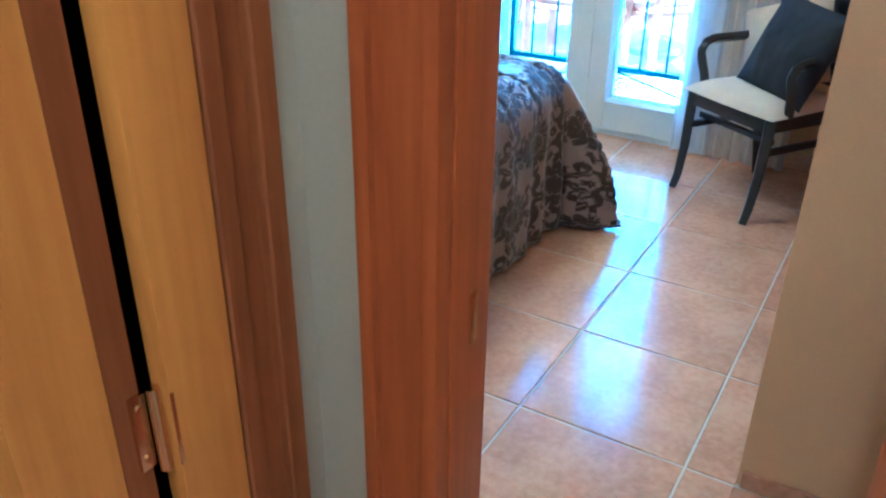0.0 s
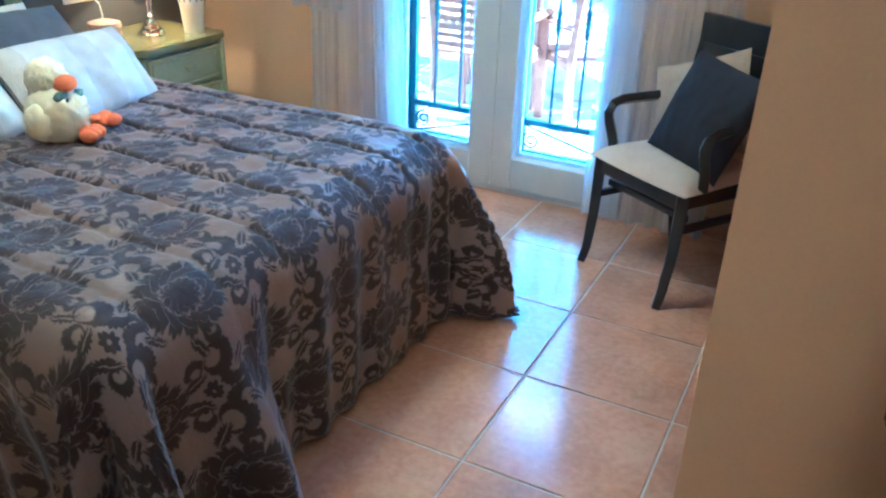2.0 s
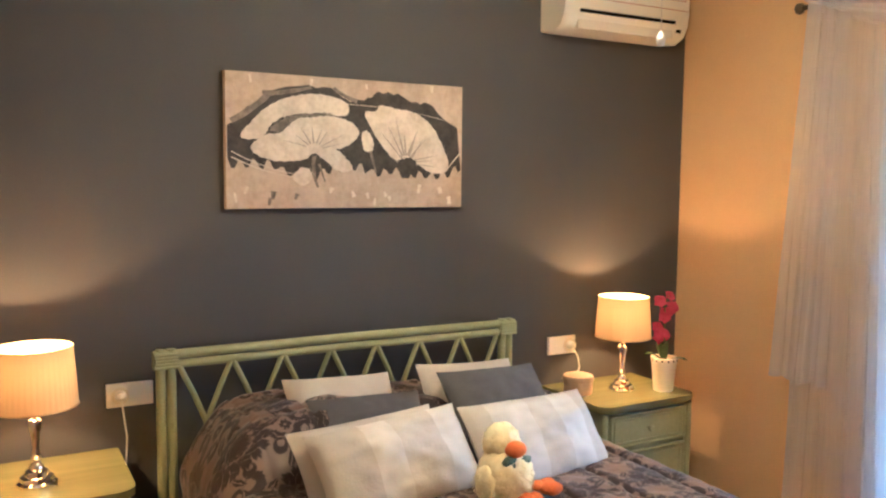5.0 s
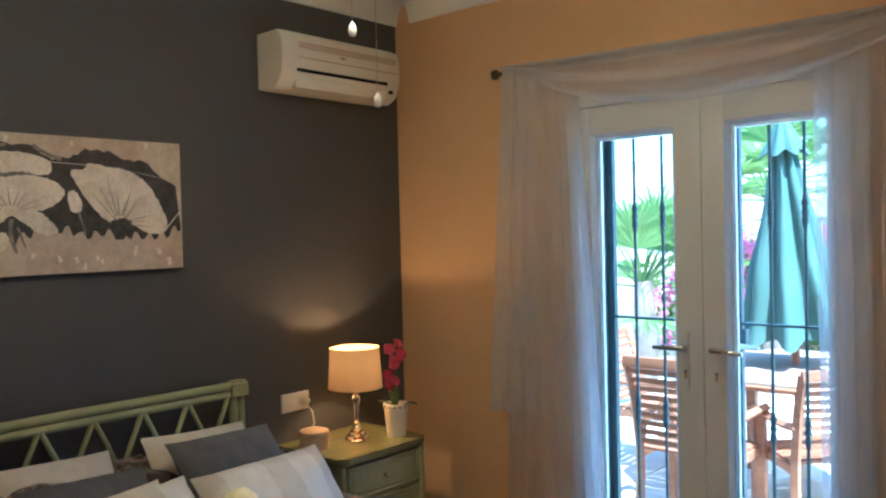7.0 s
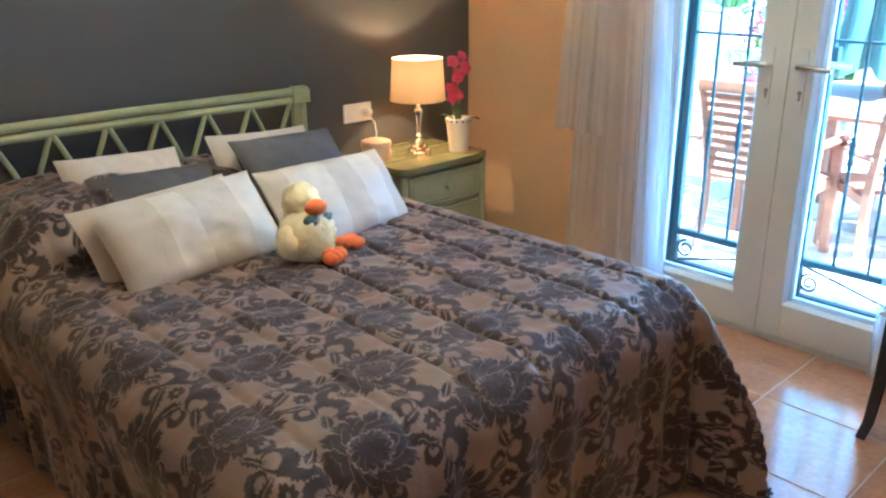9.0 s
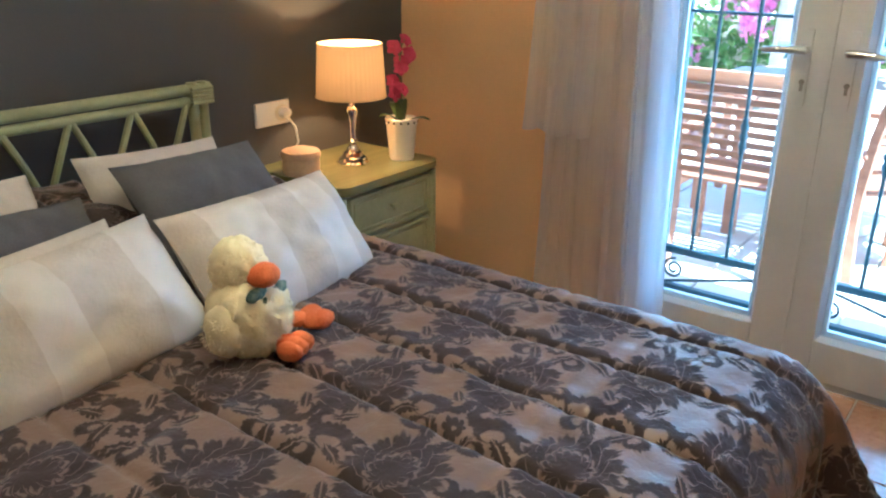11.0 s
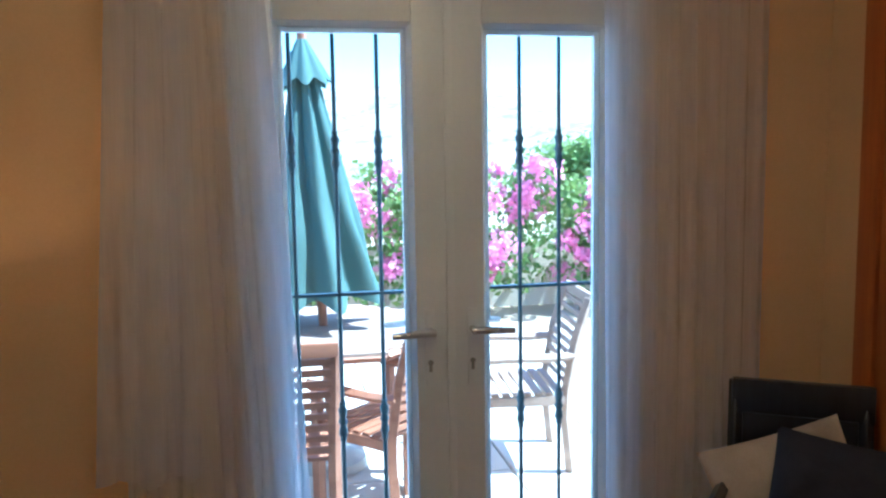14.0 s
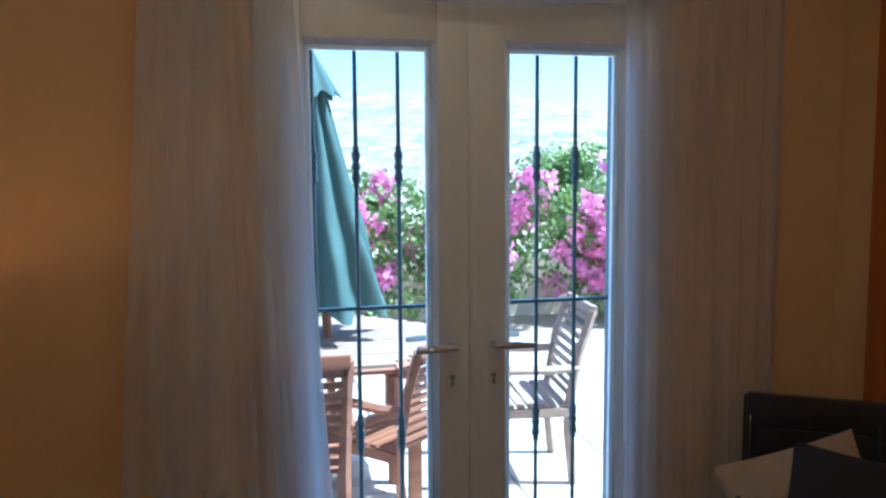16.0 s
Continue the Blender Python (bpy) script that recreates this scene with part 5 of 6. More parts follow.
fan = thing("ceiling_fan", "cream ceiling fan with lit glass shades and pull chains", "ceiling fan", pose(-1.76, 2.63, 0.02))
part("canopy", lathe(bmesh.new(), [(0.05, 2.64), (0.075, 2.68), (0.075, 2.72)]), FAN_WHITE, fan)
part("rod", tube(bmesh.new(), [(0, 0, 2.58), (0, 0, 2.65)], 0.014), FAN_WHITE, fan)
part("motor", lathe(bmesh.new(), [(0.05, 2.46), (0.10, 2.475), (0.12, 2.51), (0.115, 2.56), (0.06, 2.585), (0.02, 2.59)]), FAN_WHITE, fan)
part("light_hub", lathe(bmesh.new(), [(0.02, 2.36), (0.05, 2.38), (0.055, 2.43), (0.04, 2.46)]), BRASS, fan)
for i in range(4):
    a = radians(58 + 90 * i)
    bl = bmesh.new()
    box(bl, (0.17, -0.062, 2.505), (0.60, 0.062, 2.513), 0.003, m=Matrix.Rotation(a, 4, "Z") @ Matrix.Rotation(radians(8), 4, "X"))
    blade = part("blade", bl, FAN_WHITE, fan)
    part("bracket", boxes(((0.10, -0.018, 2.495), (0.20, 0.018, 2.503), 0.002, Matrix.Rotation(a, 4, "Z"))), BRASS, blade)
for i in range(3):
    a = radians(200 + 120 * i)
    c = (0.11 * math.cos(a), 0.11 * math.sin(a))
    sh_ = bmesh.new()
    lathe(sh_, [(0.020, 2.42), (0.035, 2.40), (0.050, 2.365), (0.056, 2.335), (0.055, 2.333), (0.034, 2.398)], (c[0], c[1], 0), 20)
    shp = part("glass_shade", sh_, BULB, fan, "lit frosted glass shade")
    part("arm", tube(bmesh.new(), [(0.03 * math.cos(a), 0.03 * math.sin(a), 2.42), (c[0], c[1], 2.425)], 0.008, 8), BRASS, fan)
for x, y, z in ((-0.09, 0.0, 2.06), (0.0, 0.0, 1.86)):
    cb_ = bmesh.new()
    tube(cb_, [(x, y, 2.40), (x, y, z + 0.02)], 0.0013, 5)
    ch = part("pull_chain", cb_, STEEL, fan)
    part("pull_knob", lathe(bmesh.new(), [(0.003, z + 0.024), (0.010, z + 0.012), (0.012, z), (0.008, z - 0.012), (0.001, z - 0.014)], (x, y, 0), 12), WHITE_PLASTIC, ch)

# ---- curtains ----
rod = thing("curtain_rod", "dark bronze curtain rod with ball ends", "curtain rod")
part("pole", tube(bmesh.new(), [(-2.46, 4.065, 2.235), (-0.64, 4.065, 2.205)], 0.011, 12), BRONZE, rod)
for x, rz_ in ((-2.475, 2.235), (-0.625, 2.205)):
    part("finial", lathe(bmesh.new(), [(0.001, -0.024), (0.016, -0.018), (0.022, 0), (0.016, 0.018), (0.001, 0.024)], (x, 4.065, rz_), 14), BRONZE, rod)
for x in (-2.40, -0.70):
    part("bracket", boxes(((x - 0.010, 4.06, 2.235), (x + 0.010, 4.17, 2.245), 0.002), ((x - 0.015, 4.164, 2.20), (x + 0.015, 4.17, 2.28), 0.002)), BRASS, rod)


def drape(name, label, x0, x1, zt, zb, yc, pleats, seed, lean0=0.0, lean1=0.0, ragged=0.0, amp=0.022, group="voile curtains", parent=None):
    """A hanging sheet of thin cloth with uneven soft folds; hems at the foot."""
    b_ = bmesh.new()
    def f(u, v):
        run = u + 0.10 * noise.noise(Vector((u * 2.7, seed * 3.1, 0.4))) + 0.03 * noise.noise(Vector((u * 6.0, seed, v * 0.8)))
        ph = run * pleats * 2 * math.pi
        deep = max(0.12, 0.55 + 0.75 * noise.noise(Vector((u * 4.2, seed * 1.7, 2 + 0.4 * v))))
        x = x0 + (x1 - x0) * u + (lean0 * (1 - u) + lean1 * u) * v + 0.005 * math.sin(ph * 2 + seed) * deep
        a = amp * (0.55 + 0.6 * v) * deep
        y = yc + a * math.sin(ph) + 0.3 * a * math.sin(2.3 * ph + seed) + 0.014 * noise.noise(Vector((u * 7, v * 3, seed))) * v
        z = zt + (zb - zt) * v + ragged * v * (noise.noise(Vector((u * 4, 9, seed))) + 0.5 * math.sin(u * 9))
        return (x, y, z)
    grid(b_, 170, 46, f)
    if parent is not None:
        ob = part(name, b_, VOILE, parent, label)
    else:
        ob = solid(name, b_, VOILE, label, "curtain", group=group)
    smooth(ob.data, 80)
    return ob


drape("curtain", "long white voile curtain hanging to the floor", -2.40, -2.06, 2.235, 0.015, 4.072, 6, 1.0, -0.07, 0.125)
drape("curtain", "long white voile curtain hanging to the floor", -1.12, -0.60, 2.215, 0.015, 4.072, 7, 2.0, 0.02, 0.0)
vb = bmesh.new()


def swag(u, v):
    x = -2.43 + 1.80 * u
    sag = 1 - (2 * u - 1) ** 2
    z = 2.262 - 0.032 * u - sag * (0.004 + 0.225 * v) - 0.012 * v
    y = 4.045 - 0.035 * math.sin(math.pi * v) * (0.4 + sag) + 0.022 * math.sin(v * 5 * math.pi + u * 2) * (0.3 + 0.7 * sag)
    return (x, y, z)


grid(vb, 90, 30, swag)
scarf = thing("scarf_valance", "white voile scarf draped in a swag over the rod", "valance")
sw = part("swag", vb, VOILE, scarf)
smooth(sw.data, 80)
drape("tail", "short gathered hanging end", -2.41, -2.22, 2.245, 0.72, 4.028, 3, 3.0, -0.11, -0.03, 0.035, 0.016, "", scarf)

# ---- armchair in the corner ----
CH = Matrix.Translation((-0.785, 3.585, 0)) @ Matrix(((0.84, 0.54, 0, 0), (-0.54, 0.84, 0, 0), (0, 0, 1, 0), (0, 0, 0, 1)))
ch = thing("armchair", "dark-stained wooden armchair with a cream padded seat", "chair", CH @ Matrix.Diagonal((1, 1, 0.945, 1)))


def bar(pts, w0, w1=None, n=6):
    b_ = bmesh.new()
    r = [w0 + ((w1 or w0) - w0) * i / (len(pts) - 1) for i in range(len(pts))]
    tube(b_, pts, r, 4)
    bmesh.ops.bevel(b_, geom=b_.edges[:], offset=0.003, segments=1, affect="EDGES")
    return b_


for sx in (-1, 1):
    part("leg", bar([(sx * 0.200, 0.020, 0.44), (sx * 0.202, 0.018, 0.36), (sx * 0.200, 0.012, 0.20), (sx * 0.198, -0.004, 0.06), (sx * 0.200, -0.022, 0.0)], 0.030, 0.020), CHAIR_WOOD, ch)
    part("back_leg", bar([(sx * 0.175, 0.43, 0.0), (sx * 0.175, 0.385, 0.22), (sx * 0.175, 0.375, 0.44), (sx * 0.175, 0.385, 0.70), (sx * 0.175, 0.425, 0.935)], 0.026, 0.022), CHAIR_WOOD, ch)
    part("arm", bar([(sx * 0.215, 0.085, 0.44), (sx * 0.222, 0.075, 0.50), (sx * 0.226, 0.055, 0.56), (sx * 0.226, 0.048, 0.595), (sx * 0.224, 0.064, 0.626), (sx * 0.220, 0.10, 0.638), (sx * 0.205, 0.24, 0.640), (sx * 0.182, 0.375, 0.648)], 0.024, 0.021), CHAIR_WOOD, ch)
    part("side_rail", boxes(((sx * 0.195 - 0.011, 0.03, 0.375), (sx * 0.195 + 0.011, 0.37, 0.438), 0.003)), CHAIR_WOOD, ch)
    part("side_stretcher", boxes(((sx * 0.188 - 0.009, 0.01, 0.275), (sx * 0.188 + 0.009, 0.385, 0.302), 0.003)), CHAIR_WOOD, ch)
part("front_rail", boxes(((-0.185, 0.008, 0.375), (0.185, 0.030, 0.438), 0.003)), CHAIR_WOOD, ch)
part("back_rail", boxes(((-0.165, 0.365, 0.375), (0.165, 0.388, 0.438), 0.003)), CHAIR_WOOD, ch)
part("stretcher", boxes(((-0.19, 0.055, 0.315), (0.19, 0.073, 0.340), 0.003)), CHAIR_WOOD, ch)
part("top_rail", boxes(((-0.186, 0.395, 0.83), (0.198, 0.425, 0.945), 0.008)), CHAIR_WOOD, ch)
part("lower_rail", boxes(((-0.16, 0.372, 0.50), (0.16, 0.392, 0.55), 0.004)), CHAIR_WOOD, ch)
part("back_panel", boxes(((-0.155, 0.388, 0.545), (0.155, 0.404, 0.84), 0.006)), CHAIR_WOOD, ch)
sb_ = bmesh.new()
grid(sb_, 24, 22, lambda u, v: ((u - 0.5) * 2 * (0.235 - 0.028 * v) * (1 - 0.012 * (2 * v - 1) ** 4), -0.012 + 0.40 * v - 0.010 * (1 - (2 * u - 1) ** 2) * (1 - v), 0.438 + 0.050 * ((1 - abs(2 * u - 1) ** 5) * (1 - abs(2 * v - 1) ** 5)) ** 0.6))
grid(sb_, 24, 22, lambda u, v: ((u - 0.5) * 2 * (0.235 - 0.028 * v) * (1 - 0.012 * (2 * v - 1) ** 4), -0.012 + 0.40 * v - 0.010 * (1 - (2 * u - 1) ** 2) * (1 - v), 0.438))
bmesh.ops.remove_doubles(sb_, verts=sb_.verts, dist=0.0005)
part("seat", sb_, SEAT_CLOTH, ch, "cream padded seat")


def chair_cushion(label, material, lx, ly, lz, w, h, t, lean, roll, seed):
    ob = solid("cushion", pillow(bmesh.new(), w, h, t, seed=seed), material, label, "cushion", group="cushions on the armchair")
    ob.matrix_world = CH @ Matrix.Translation((lx, ly, lz)) @ Euler((radians(90 - lean), 0, 0)).to_matrix().to_4x4() @ Euler((0, 0, radians(roll))).to_matrix().to_4x4()


chair_cushion("beige cotton cushion behind a navy one", BEIGE_CLOTH, -0.028, 0.28, 0.605, 0.40, 0.34, 0.10, 14, 22, 8)
chair_cushion("dark navy cotton cushion on the armchair", NAVY_CLOTH, 0.085, 0.195, 0.615, 0.34, 0.36, 0.11, 22, -8, 9)

# ---- security gates outside the glass ----
gate = thing("security_gate", "blue-grey wrought iron security gates with knotted bars", "gate")
GQ = 4.42


def gate_leaf(x0, x1, bars):
    fb_ = bmesh.new()
    box(fb_, (x0, GQ - 0.015, 0.05), (x0 + 0.03, GQ + 0.015, 2.05), 0.002)
    box(fb_, (x1 - 0.03, GQ - 0.015, 0.05), (x1, GQ + 0.015, 2.05), 0.002)
    for z in (2.03, 0.24, 0.085):
        box(fb_, (x0 + 0.03, GQ - 0.0145, z), (x1 - 0.03, GQ + 0.0145, z + 0.026), 0.002)
    fr = part("gate_frame", fb_, IRON, gate)
    part("flat_rail", boxes(((x0 + 0.03, GQ - 0.012, 1.128), (x1 - 0.03, GQ + 0.012, 1.138))), IRON, gate)
    for bx in bars:
        prof_ = [(0.26, 0.007)]
        for zc in (0.72, 1.58):
            prof_ += [(zc - 0.065, 0.007)]
            for k, (dz, r_) in enumerate(((-0.062, 0.011), (-0.05, 0.009), (-0.04, 0.015), (-0.026, 0.013), (-0.014, 0.010), (0.0, 0.016), (0.014, 0.010), (0.026, 0.013), (0.04, 0.015), (0.05, 0.009), (0.062, 0.011))):
                prof_.append((zc + dz, r_))
            prof_ += [(zc + 0.065, 0.007)]
        prof_.append((2.03, 0.007))
        part("bar", tube(bmesh.new(), [(bx, GQ, z) for z, _ in prof_], [r_ for _, r_ in prof_], 8), IRON, gate)
    return fr


gate_leaf(-2.115, -1.572, (-1.985, -1.852, -1.718))
gate_leaf(-1.538, -0.979, (-1.392, -1.260, -1.127))
for sg, xa, xb in ((1, -2.08, -1.605), (-1, -1.03, -1.505)):
    part("brace", tube(bmesh.new(), [(xa, GQ, 0.115), (xb, GQ, 0.235)], 0.006, 6), IRON, gate)
    for cx, cz, s_ in ((xa + sg * 0.035, 0.175, 1), (xb - sg * 0.03, 0.165, -1)):
        pts = []
        for k in range(26):
            a = k * 0.42
            r_ = 0.042 * (1 - k / 34)
            pts.append((cx + sg * s_ * r_ * math.cos(a + 1.5), GQ, cz + r_ * math.sin(a + 1.5)))
        part("scroll", tube(bmesh.new(), pts, 0.0055, 6), IRON, gate)
part("lock_box", boxes(((-1.545, GQ - 0.02, 1.04), (-1.49, GQ + 0.02, 1.11), 0.003)), IRON, gate)
sh2 = bmesh.new()
for x0, x1 in ((-2.149, -2.117), (-0.975, -0.961)):
    box(sh2, (x0, 4.30, 0.0), (x1, 4.46, 2.10), 0.003)
solid("gate_jamb", sh2, IRON, "blue-grey metal side guides of the outer door opening", "guide", "structure")

# ---- patio furniture ----
PZ = -0.05


def patio_chair(timber, label):
    e = thing("patio_chair", label, "garden chair", group="patio chairs")
    for sx in (-1, 1):
        part("front_leg", boxes(((sx * 0.255 - 0.022, -0.24, 0), (sx * 0.255 + 0.022, -0.195, 0.62), 0.004)), timber, e)
        part("back_post", bar([(sx * 0.23, 0.24, 0), (sx * 0.23, 0.21, 0.30), (sx * 0.23, 0.215, 0.45), (sx * 0.235, 0.26, 0.72), (sx * 0.24, 0.33, 0.94)], 0.030, 0.026), timber, e)
        part("armrest", bar([(sx * 0.262, -0.27, 0.632), (sx * 0.265, -0.10, 0.640), (sx * 0.258, 0.12, 0.632), (sx * 0.245, 0.255, 0.640)], 0.030, 0.024), timber, e)
        part("side_rail", boxes(((sx * 0.24 - 0.014, -0.20, 0.375), (sx * 0.24 + 0.014, 0.21, 0.425), 0.003)), timber, e)
    part("front_rail", boxes(((-0.235, -0.235, 0.37), (0.235, -0.205, 0.425), 0.003)), timber, e)
    for i in range(8):
        y = -0.225 + i * 0.055
        part("seat_slat", boxes(((-0.245, y, 0.428), (0.245, y + 0.040, 0.444), 0.003)), timber, e)
    for i in range(9):
        t = i / 8
        z = 0.47 + 0.40 * t
        y = 0.222 + 0.02 * t + 0.085 * t * t
        part("back_slat", boxes(((-0.222, y - 0.008, z), (0.222, y + 0.008, z + 0.028), 0.003)), timber, e)
    part("top_rail", boxes(((-0.25, 0.325, 0.905), (0.25, 0.352, 0.965), 0.008)), timber, e)
    return e


pc = patio_chair(TEAK, "slatted brown teak garden armchair")
SQUAT = Matrix.Diagonal((1, 1, 0.955, 1))
pc.matrix_world = pose(-2.08, 5.25, PZ, 0, 0, 180) @ SQUAT
copy_thing(pc, pose(-1.56, 5.58, PZ, 0, 0, 222) @ SQUAT)
patio_chair(TEAK_GREY, "slatted garden armchair of weathered grey teak").matrix_world = pose(-0.83, 5.95, PZ, 0, 0, 264) @ SQUAT
copy_thing(pc, pose(-2.75, 6.15, PZ, 0, 0, 95) @ SQUAT)

pt = thing("patio_table", "eight-sided slatted teak garden table", "garden table", pose(-1.84, 6.0, PZ))
for i in range(17):
    y = -0.62 + i * 0.0735
    yy = max(abs(y), abs(y + 0.066))
    hw = 0.62 if yy < 0.26 else 0.62 - (yy - 0.26)
    part("top_slat", boxes(((-hw, y, 0.735), (hw, y + 0.066, 0.76), 0.003)), TEAK_GREY, pt)
for a in range(8):
    r = 0.655
    a0, a1 = radians(22.5 + 45 * a), radians(67.5 + 45 * a)
    part("apron", tube(bmesh.new(), [(r * math.cos(a0), r * math.sin(a0), 0.735), (r * math.cos(a1), r * math.sin(a1), 0.735)], 0.024, 4), TEAK, pt)
for sx in (-1, 1):
    for sy in (-1, 1):
        part("leg", boxes(((sx * 0.38 - 0.03, sy * 0.38 - 0.03, 0), (sx * 0.38 + 0.03, sy * 0.38 + 0.03, 0.73), 0.004)), TEAK, pt)

um = thing("parasol", "closed dark green parasol on a wooden pole", "parasol", pose(-1.80, 6.05, PZ, 0, -2.5, 0))
part("pole", tube(bmesh.new(), [(0, 0, 0.0), (0, 0, 2.24)], 0.024, 14), TEAK, um)
part("foot", lathe(bmesh.new(), [(0.17, 0), (0.17, 0.05), (0.10, 0.08), (0.035, 0.10), (0.035, 0.3)]), CONCRETE, um)
cb = bmesh.new()


def canopy(u, v):
    a = u * 2 * math.pi
    r = 0.05 + 0.29 * (v ** 1.15)
    fold = 0.5 + 0.5 * math.cos(8 * a + 0.8 * noise.noise(Vector((math.cos(a) * 2, math.sin(a) * 2, v * 2))))
    r *= 0.68 + 0.32 * fold + 0.10 * noise.noise(Vector((math.cos(a) * 3, math.sin(a) * 3, v * 4)))
    z = 2.15 - 1.22 * v - 0.06 * v * fold
    return (r * math.cos(a + 0.25 * v), r * math.sin(a + 0.25 * v), z)


grid(cb, 128, 40, canopy)
bmesh.ops.remove_doubles(cb, verts=cb.verts, dist=0.001)
part("canopy", cb, CANOPY, um, "folded dark green canvas")
vt = bmesh.new()
grid(vt, 64, 8, lambda u, v: ((0.012 + 0.14 * v * (0.85 + 0.15 * math.cos(16 * math.pi * u))) * math.cos(2 * math.pi * u), (0.012 + 0.14 * v * (0.85 + 0.15 * math.cos(16 * math.pi * u))) * math.sin(2 * math.pi * u), 2.23 - 0.24 * v - 0.02 * v * math.cos(16 * math.pi * u)))
part("vent_cap", vt, CANOPY, um)

# ---- planting ----


def leaf_cloud(bm, count, place, size, rng, up=0.3):
    """Many small folded leaves at random within a shape; place gives a point and an outward direction."""
    for _ in range(count):
        p, d = place(rng)
        d = (Vector(d) + Vector((rng.gauss(0, 0.6), rng.gauss(0, 0.6), rng.gauss(0, 0.5) + up))).normalized()
        s = d.cross(Vector((rng.uniform(-1, 1), rng.uniform(-1, 1), rng.uniform(-1, 1)))).normalized()
        t = d.cross(s)
        k = size * rng.uniform(0.6, 1.3)
        a = bm.verts.new(p)
        b = bm.verts.new(Vector(p) + k * (0.5 * s + 0.42 * t + 0.12 * d))
        c = bm.verts.new(Vector(p) + k * (1.15 * s + 0.1 * d))
        e = bm.verts.new(Vector(p) + k * (0.5 * s - 0.42 * t + 0.12 * d))
        bm.faces.new((a, b, c))
        bm.faces.new((a, c, e))


def clumps(x0, x1, y, z0, z1, n, rng, r):
    out = []
    for _ in range(n):
        x = rng.uniform(x0, x1)
        zt = z1 + 0.16 * noise.noise(Vector((x * 1.7, 3, 1))) + 0.08 * noise.noise(Vector((x * 5, 3, 4)))
        out.append((Vector((x, y + rng.uniform(-0.30, 0.35), rng.uniform(z0, zt))), r * rng.uniform(0.6, 1.3)))
    return out


rng = random.Random(12)
HY = 10.1
bg = thing("bougainvillea", "bougainvillea hedge full of magenta flowers over a low wall", "hedge")
cl = clumps(-4.6, 4.6, HY, 0.15, 1.40, 260, rng, 0.28)
fb3 = bmesh.new()


def on_clump(r_, pool):
    c, rad = r_.choice(pool)
    d = Vector((r_.gauss(0, 1), r_.gauss(0, 1) - 0.5, r_.gauss(0, 1))).normalized()
    return c + d * rad * r_.uniform(0.55, 1.0), d


leaf_cloud(fb3, 15000, lambda r_: on_clump(r_, cl), 0.075, rng)
tagged(part("foliage", fb3, LEAF, bg, soft=False), kind="stuff")
fl3 = bmesh.new()
pool = [c for c in cl if noise.noise(Vector((c[0].x * 0.9, c[0].z * 1.6, 7))) > -0.10 and c[0].z > 0.40]
tight = []
for c in rng.sample(pool, min(len(pool), 190)):
    for _ in range(2):
        d = Vector((rng.gauss(0, 1), -abs(rng.gauss(0, 1)) - 0.4, rng.gauss(0, 1))).normalized()
        tight.append((c[0] + d * c[1] * 0.95, 0.12 * rng.uniform(0.6, 1.5)))
leaf_cloud(fl3, 16000, lambda r_: on_clump(r_, tight), 0.066, rng)
tagged(part("flowers", fl3, PETAL, bg, soft=False), kind="stuff")
for i in range(9):
    x = -4.2 + i * 1.05
    part("branch", tube(bmesh.new(), [(x, HY, -0.1), (x + 0.05, HY - 0.05, 0.4), (x - 0.1, HY + 0.05, 0.9)], [0.03, 0.022, 0.01], 7), TEAK_GREY, bg)
solid("garden_wall", boxes(((-9, 10.55, -0.4), (9, 10.75, 0.62), 0.01)), RENDERED, "low cream rendered garden wall", "wall", "structure")


def bush(x, y, z0, z1, r, seed, label):
    r_ = random.Random(seed)
    e = thing("conifer_shrub", label, "shrub")
    pool_ = [(Vector((x + r_.gauss(0, r * 0.42), y + r_.gauss(0, r * 0.42), z0 + (z1 - z0) * r_.random() ** 0.8)), r * 0.42) for _ in range(60)]
    b_ = bmesh.new()
    leaf_cloud(b_, 5200, lambda q: on_clump(q, pool_), 0.065, r_, 1.4)
    tagged(part("foliage", b_, BUSH_LEAF, e, soft=False), kind="stuff")
    part("trunk", tube(bmesh.new(), [(x, y, -0.1), (x, y, z0 + 0.3)], [0.06, 0.04], 8), TEAK_GREY, e)


bush(1.62, 11.6, 0.5, 1.72, 0.58, 3, "clipped light green conifer beyond the hedge")
bush(-1.9, 12.6, 0.5, 1.95, 0.45, 5, "slim light green conifer beyond the hedge")


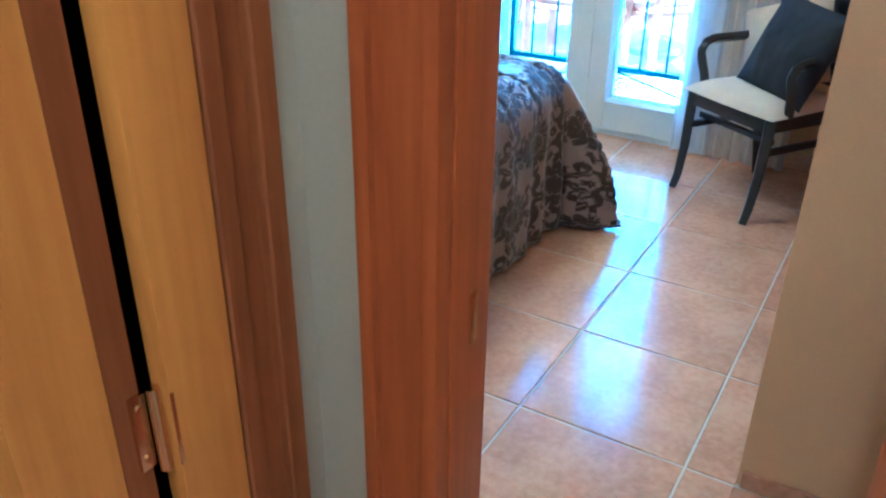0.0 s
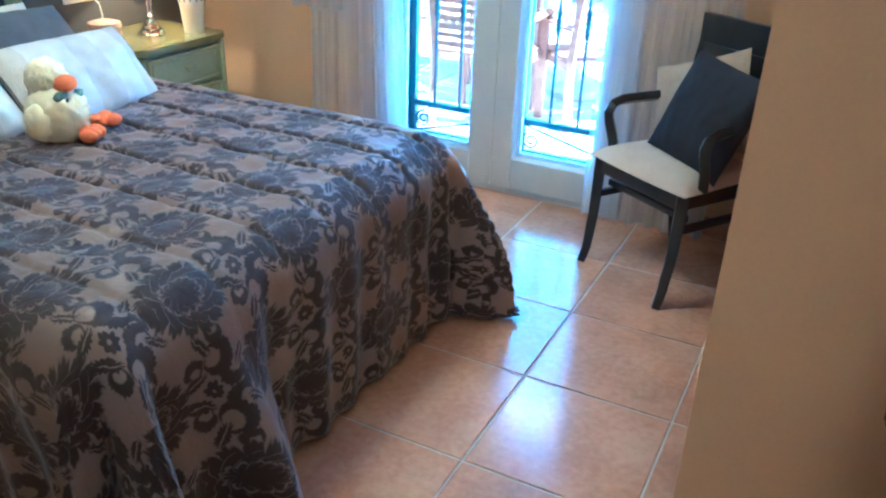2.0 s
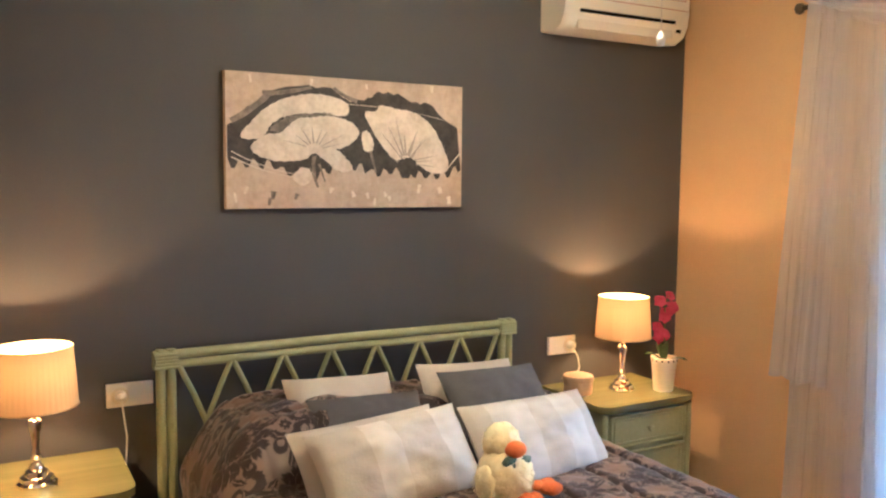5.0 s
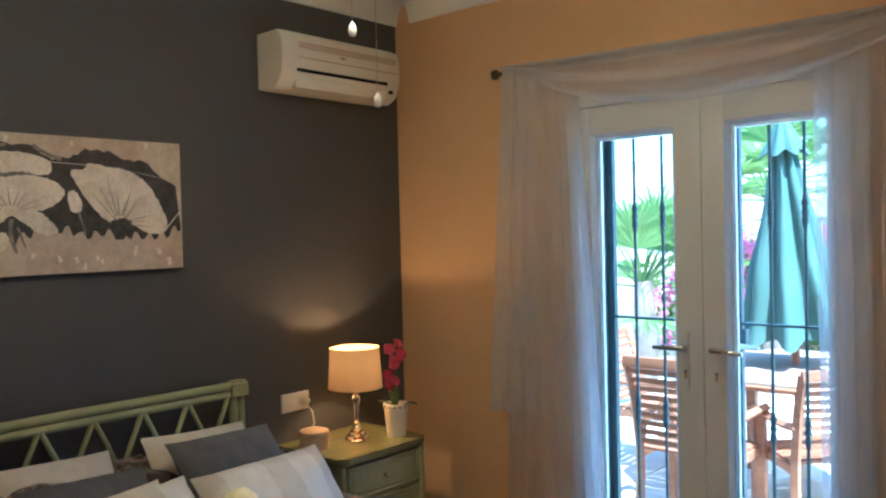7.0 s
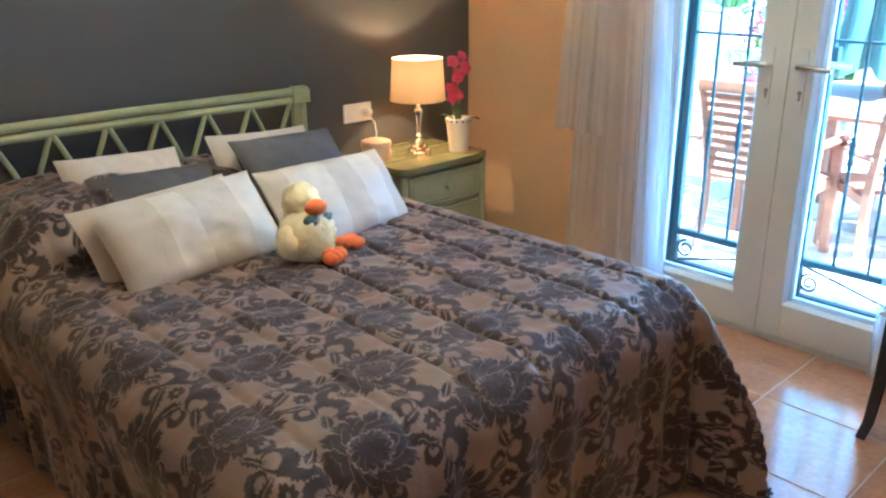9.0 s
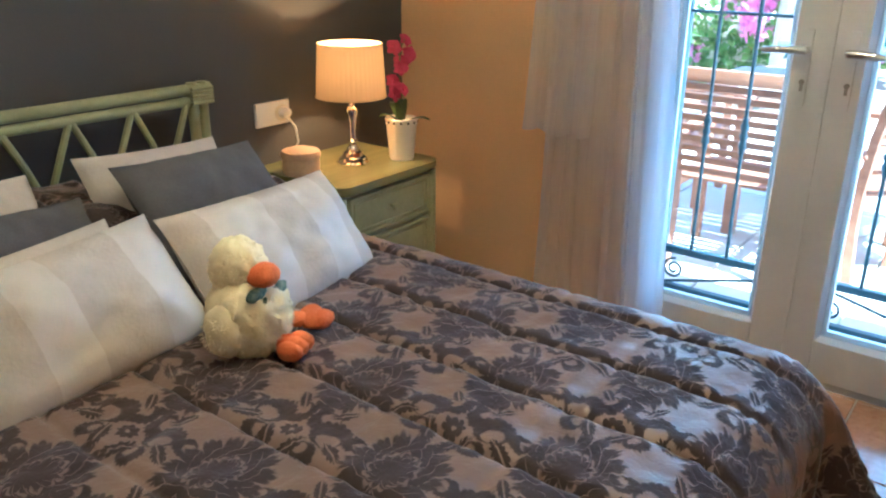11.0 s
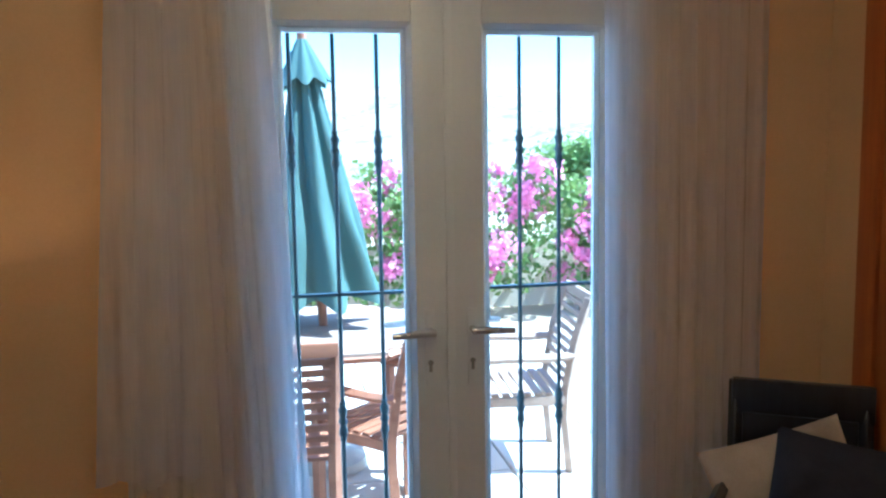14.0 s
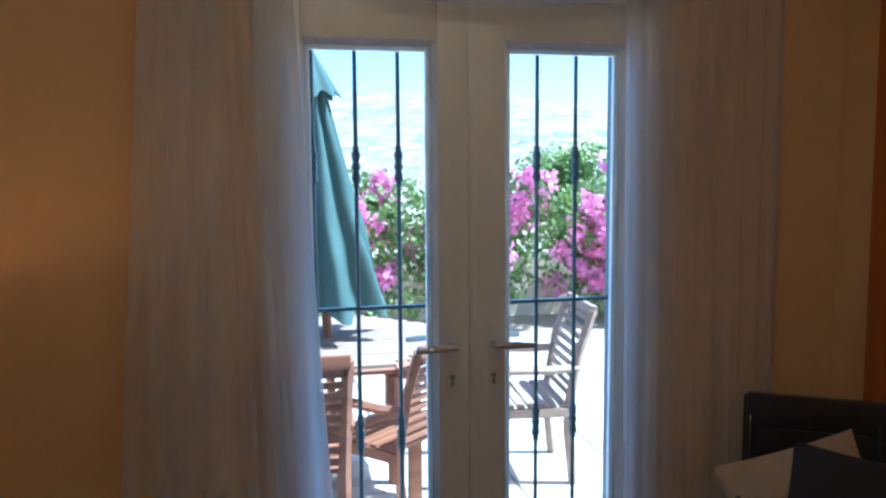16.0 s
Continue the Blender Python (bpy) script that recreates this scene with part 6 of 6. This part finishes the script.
def fan_palm(x, y, seed, crown=0.95):
    r_ = random.Random(seed)
    e = thing("fan_palm", "fan palm with spiky green leaves", "palm")
    part("trunk", tube(bmesh.new(), [(x, y, -0.1), (x + 0.03, y, crown * 0.5), (x, y + 0.03, crown + 0.05)], [0.13, 0.12, 0.09], 12), TEAK_GREY, e)
    for i in range(26):
        az, el = r_.uniform(0, 2 * math.pi), r_.uniform(-0.25, 1.25)
        ln = r_.uniform(0.55, 0.85)
        d = Vector((math.cos(az) * math.cos(el), math.sin(az) * math.cos(el), math.sin(el)))
        o = Vector((x, y, crown))
        tip = o + d * ln + Vector((0, 0, -0.08))
        b_ = bmesh.new()
        tube(b_, [o, o + d * ln * 0.5 + Vector((0, 0, 0.03)), tip], [0.012, 0.009, 0.006], 5)
        s = d.cross(Vector((0, 0, 1))).normalized()
        up_ = s.cross(d).normalized()
        for k in range(17):
            a = radians(-78 + 156 * k / 16)
            q = (d * math.cos(a) + s * math.sin(a) + up_ * 0.12).normalized()
            w_ = (s * math.cos(a) - d * math.sin(a)) * 0.020
            L = r_.uniform(0.36, 0.46)
            m_ = tip + q * L * 0.5
            en = tip + q * L + Vector((0, 0, -0.07 * r_.random()))
            vs = [b_.verts.new(p) for p in (tip, m_ - w_, en, m_ + w_)]
            b_.faces.new((vs[0], vs[1], vs[2]))
            b_.faces.new((vs[0], vs[2], vs[3]))
        part("frond", b_, PALM_LEAF, e, soft=False)


fan_palm(-4.0, 8.3, 2)
fan_palm(-2.95, 8.9, 6, 1.75)

# ---- floor tiles and patio slabs ----
solid("floor", boxes(((-3.45, -0.95, -0.25), (0.6, 4.47, -0.003))), GROUT, "grout bed under glossy terracotta floor tiles", "floor", "structure", soft=False)
floor_ob = bpy.data.objects["floor"]


def slab_field(parent, name, material, x0, x1, y0, y1, px, py, ox, oy, joint, top, thick, bev):
    """Square slabs on a grid, clipped to a rectangle; equal sizes share one mesh."""
    cache = {}
    i0, j0 = math.floor((x0 - ox) / px), math.floor((y0 - oy) / py)
    i = i0
    while ox + i * px < x1:
        j = j0
        while oy + j * py < y1:
            a, b = max(x0, ox + i * px + joint / 2), min(x1, ox + (i + 1) * px - joint / 2)
            c, d = max(y0, oy + j * py + joint / 2), min(y1, oy + (j + 1) * py - joint / 2)
            if b - a > 0.02 and d - c > 0.02:
                key = (round(b - a, 3), round(d - c, 3))
                if key not in cache:
                    bm = bmesh.new()
                    box(bm, (-key[0] / 2, -key[1] / 2, -thick), (key[0] / 2, key[1] / 2, 0))
                    es = [e for e in bm.edges if all(abs(v.co.z) < 1e-6 for v in e.verts)]
                    bmesh.ops.bevel(bm, geom=es, offset=bev, segments=1, affect="EDGES")
                    cache[key] = mesh_of(name, bm, material)
                ob = new(name, cache[key])
                ob.parent = parent
                ob.location = ((a + b) / 2, (c + d) / 2, top)
            j += 1
        i += 1


slab_field(floor_ob, "tile", TILE, -3.2, -0.32, 0.4, 4.17, 0.432, 0.42, -0.868, 2.03, 0.006, 0.0, 0.012, 0.0025)
slab_field(floor_ob, "tile", TILE, -0.32, 0.45, -0.8, 2.04, 0.432, 0.42, -0.868, 2.03, 0.006, 0.0, 0.012, 0.0025)
slab_field(floor_ob, "tile", TILE, -0.70, -0.32, -0.8, 0.4, 0.432, 0.42, -0.868, 2.03, 0.006, 0.0, 0.012, 0.0025)
slab_field(pv, "slab", PAVING, -6.3, 3.3, 4.60, 9.1, 0.6, 0.6, -0.3, 4.6, 0.012, -0.05, 0.03, 0.004)
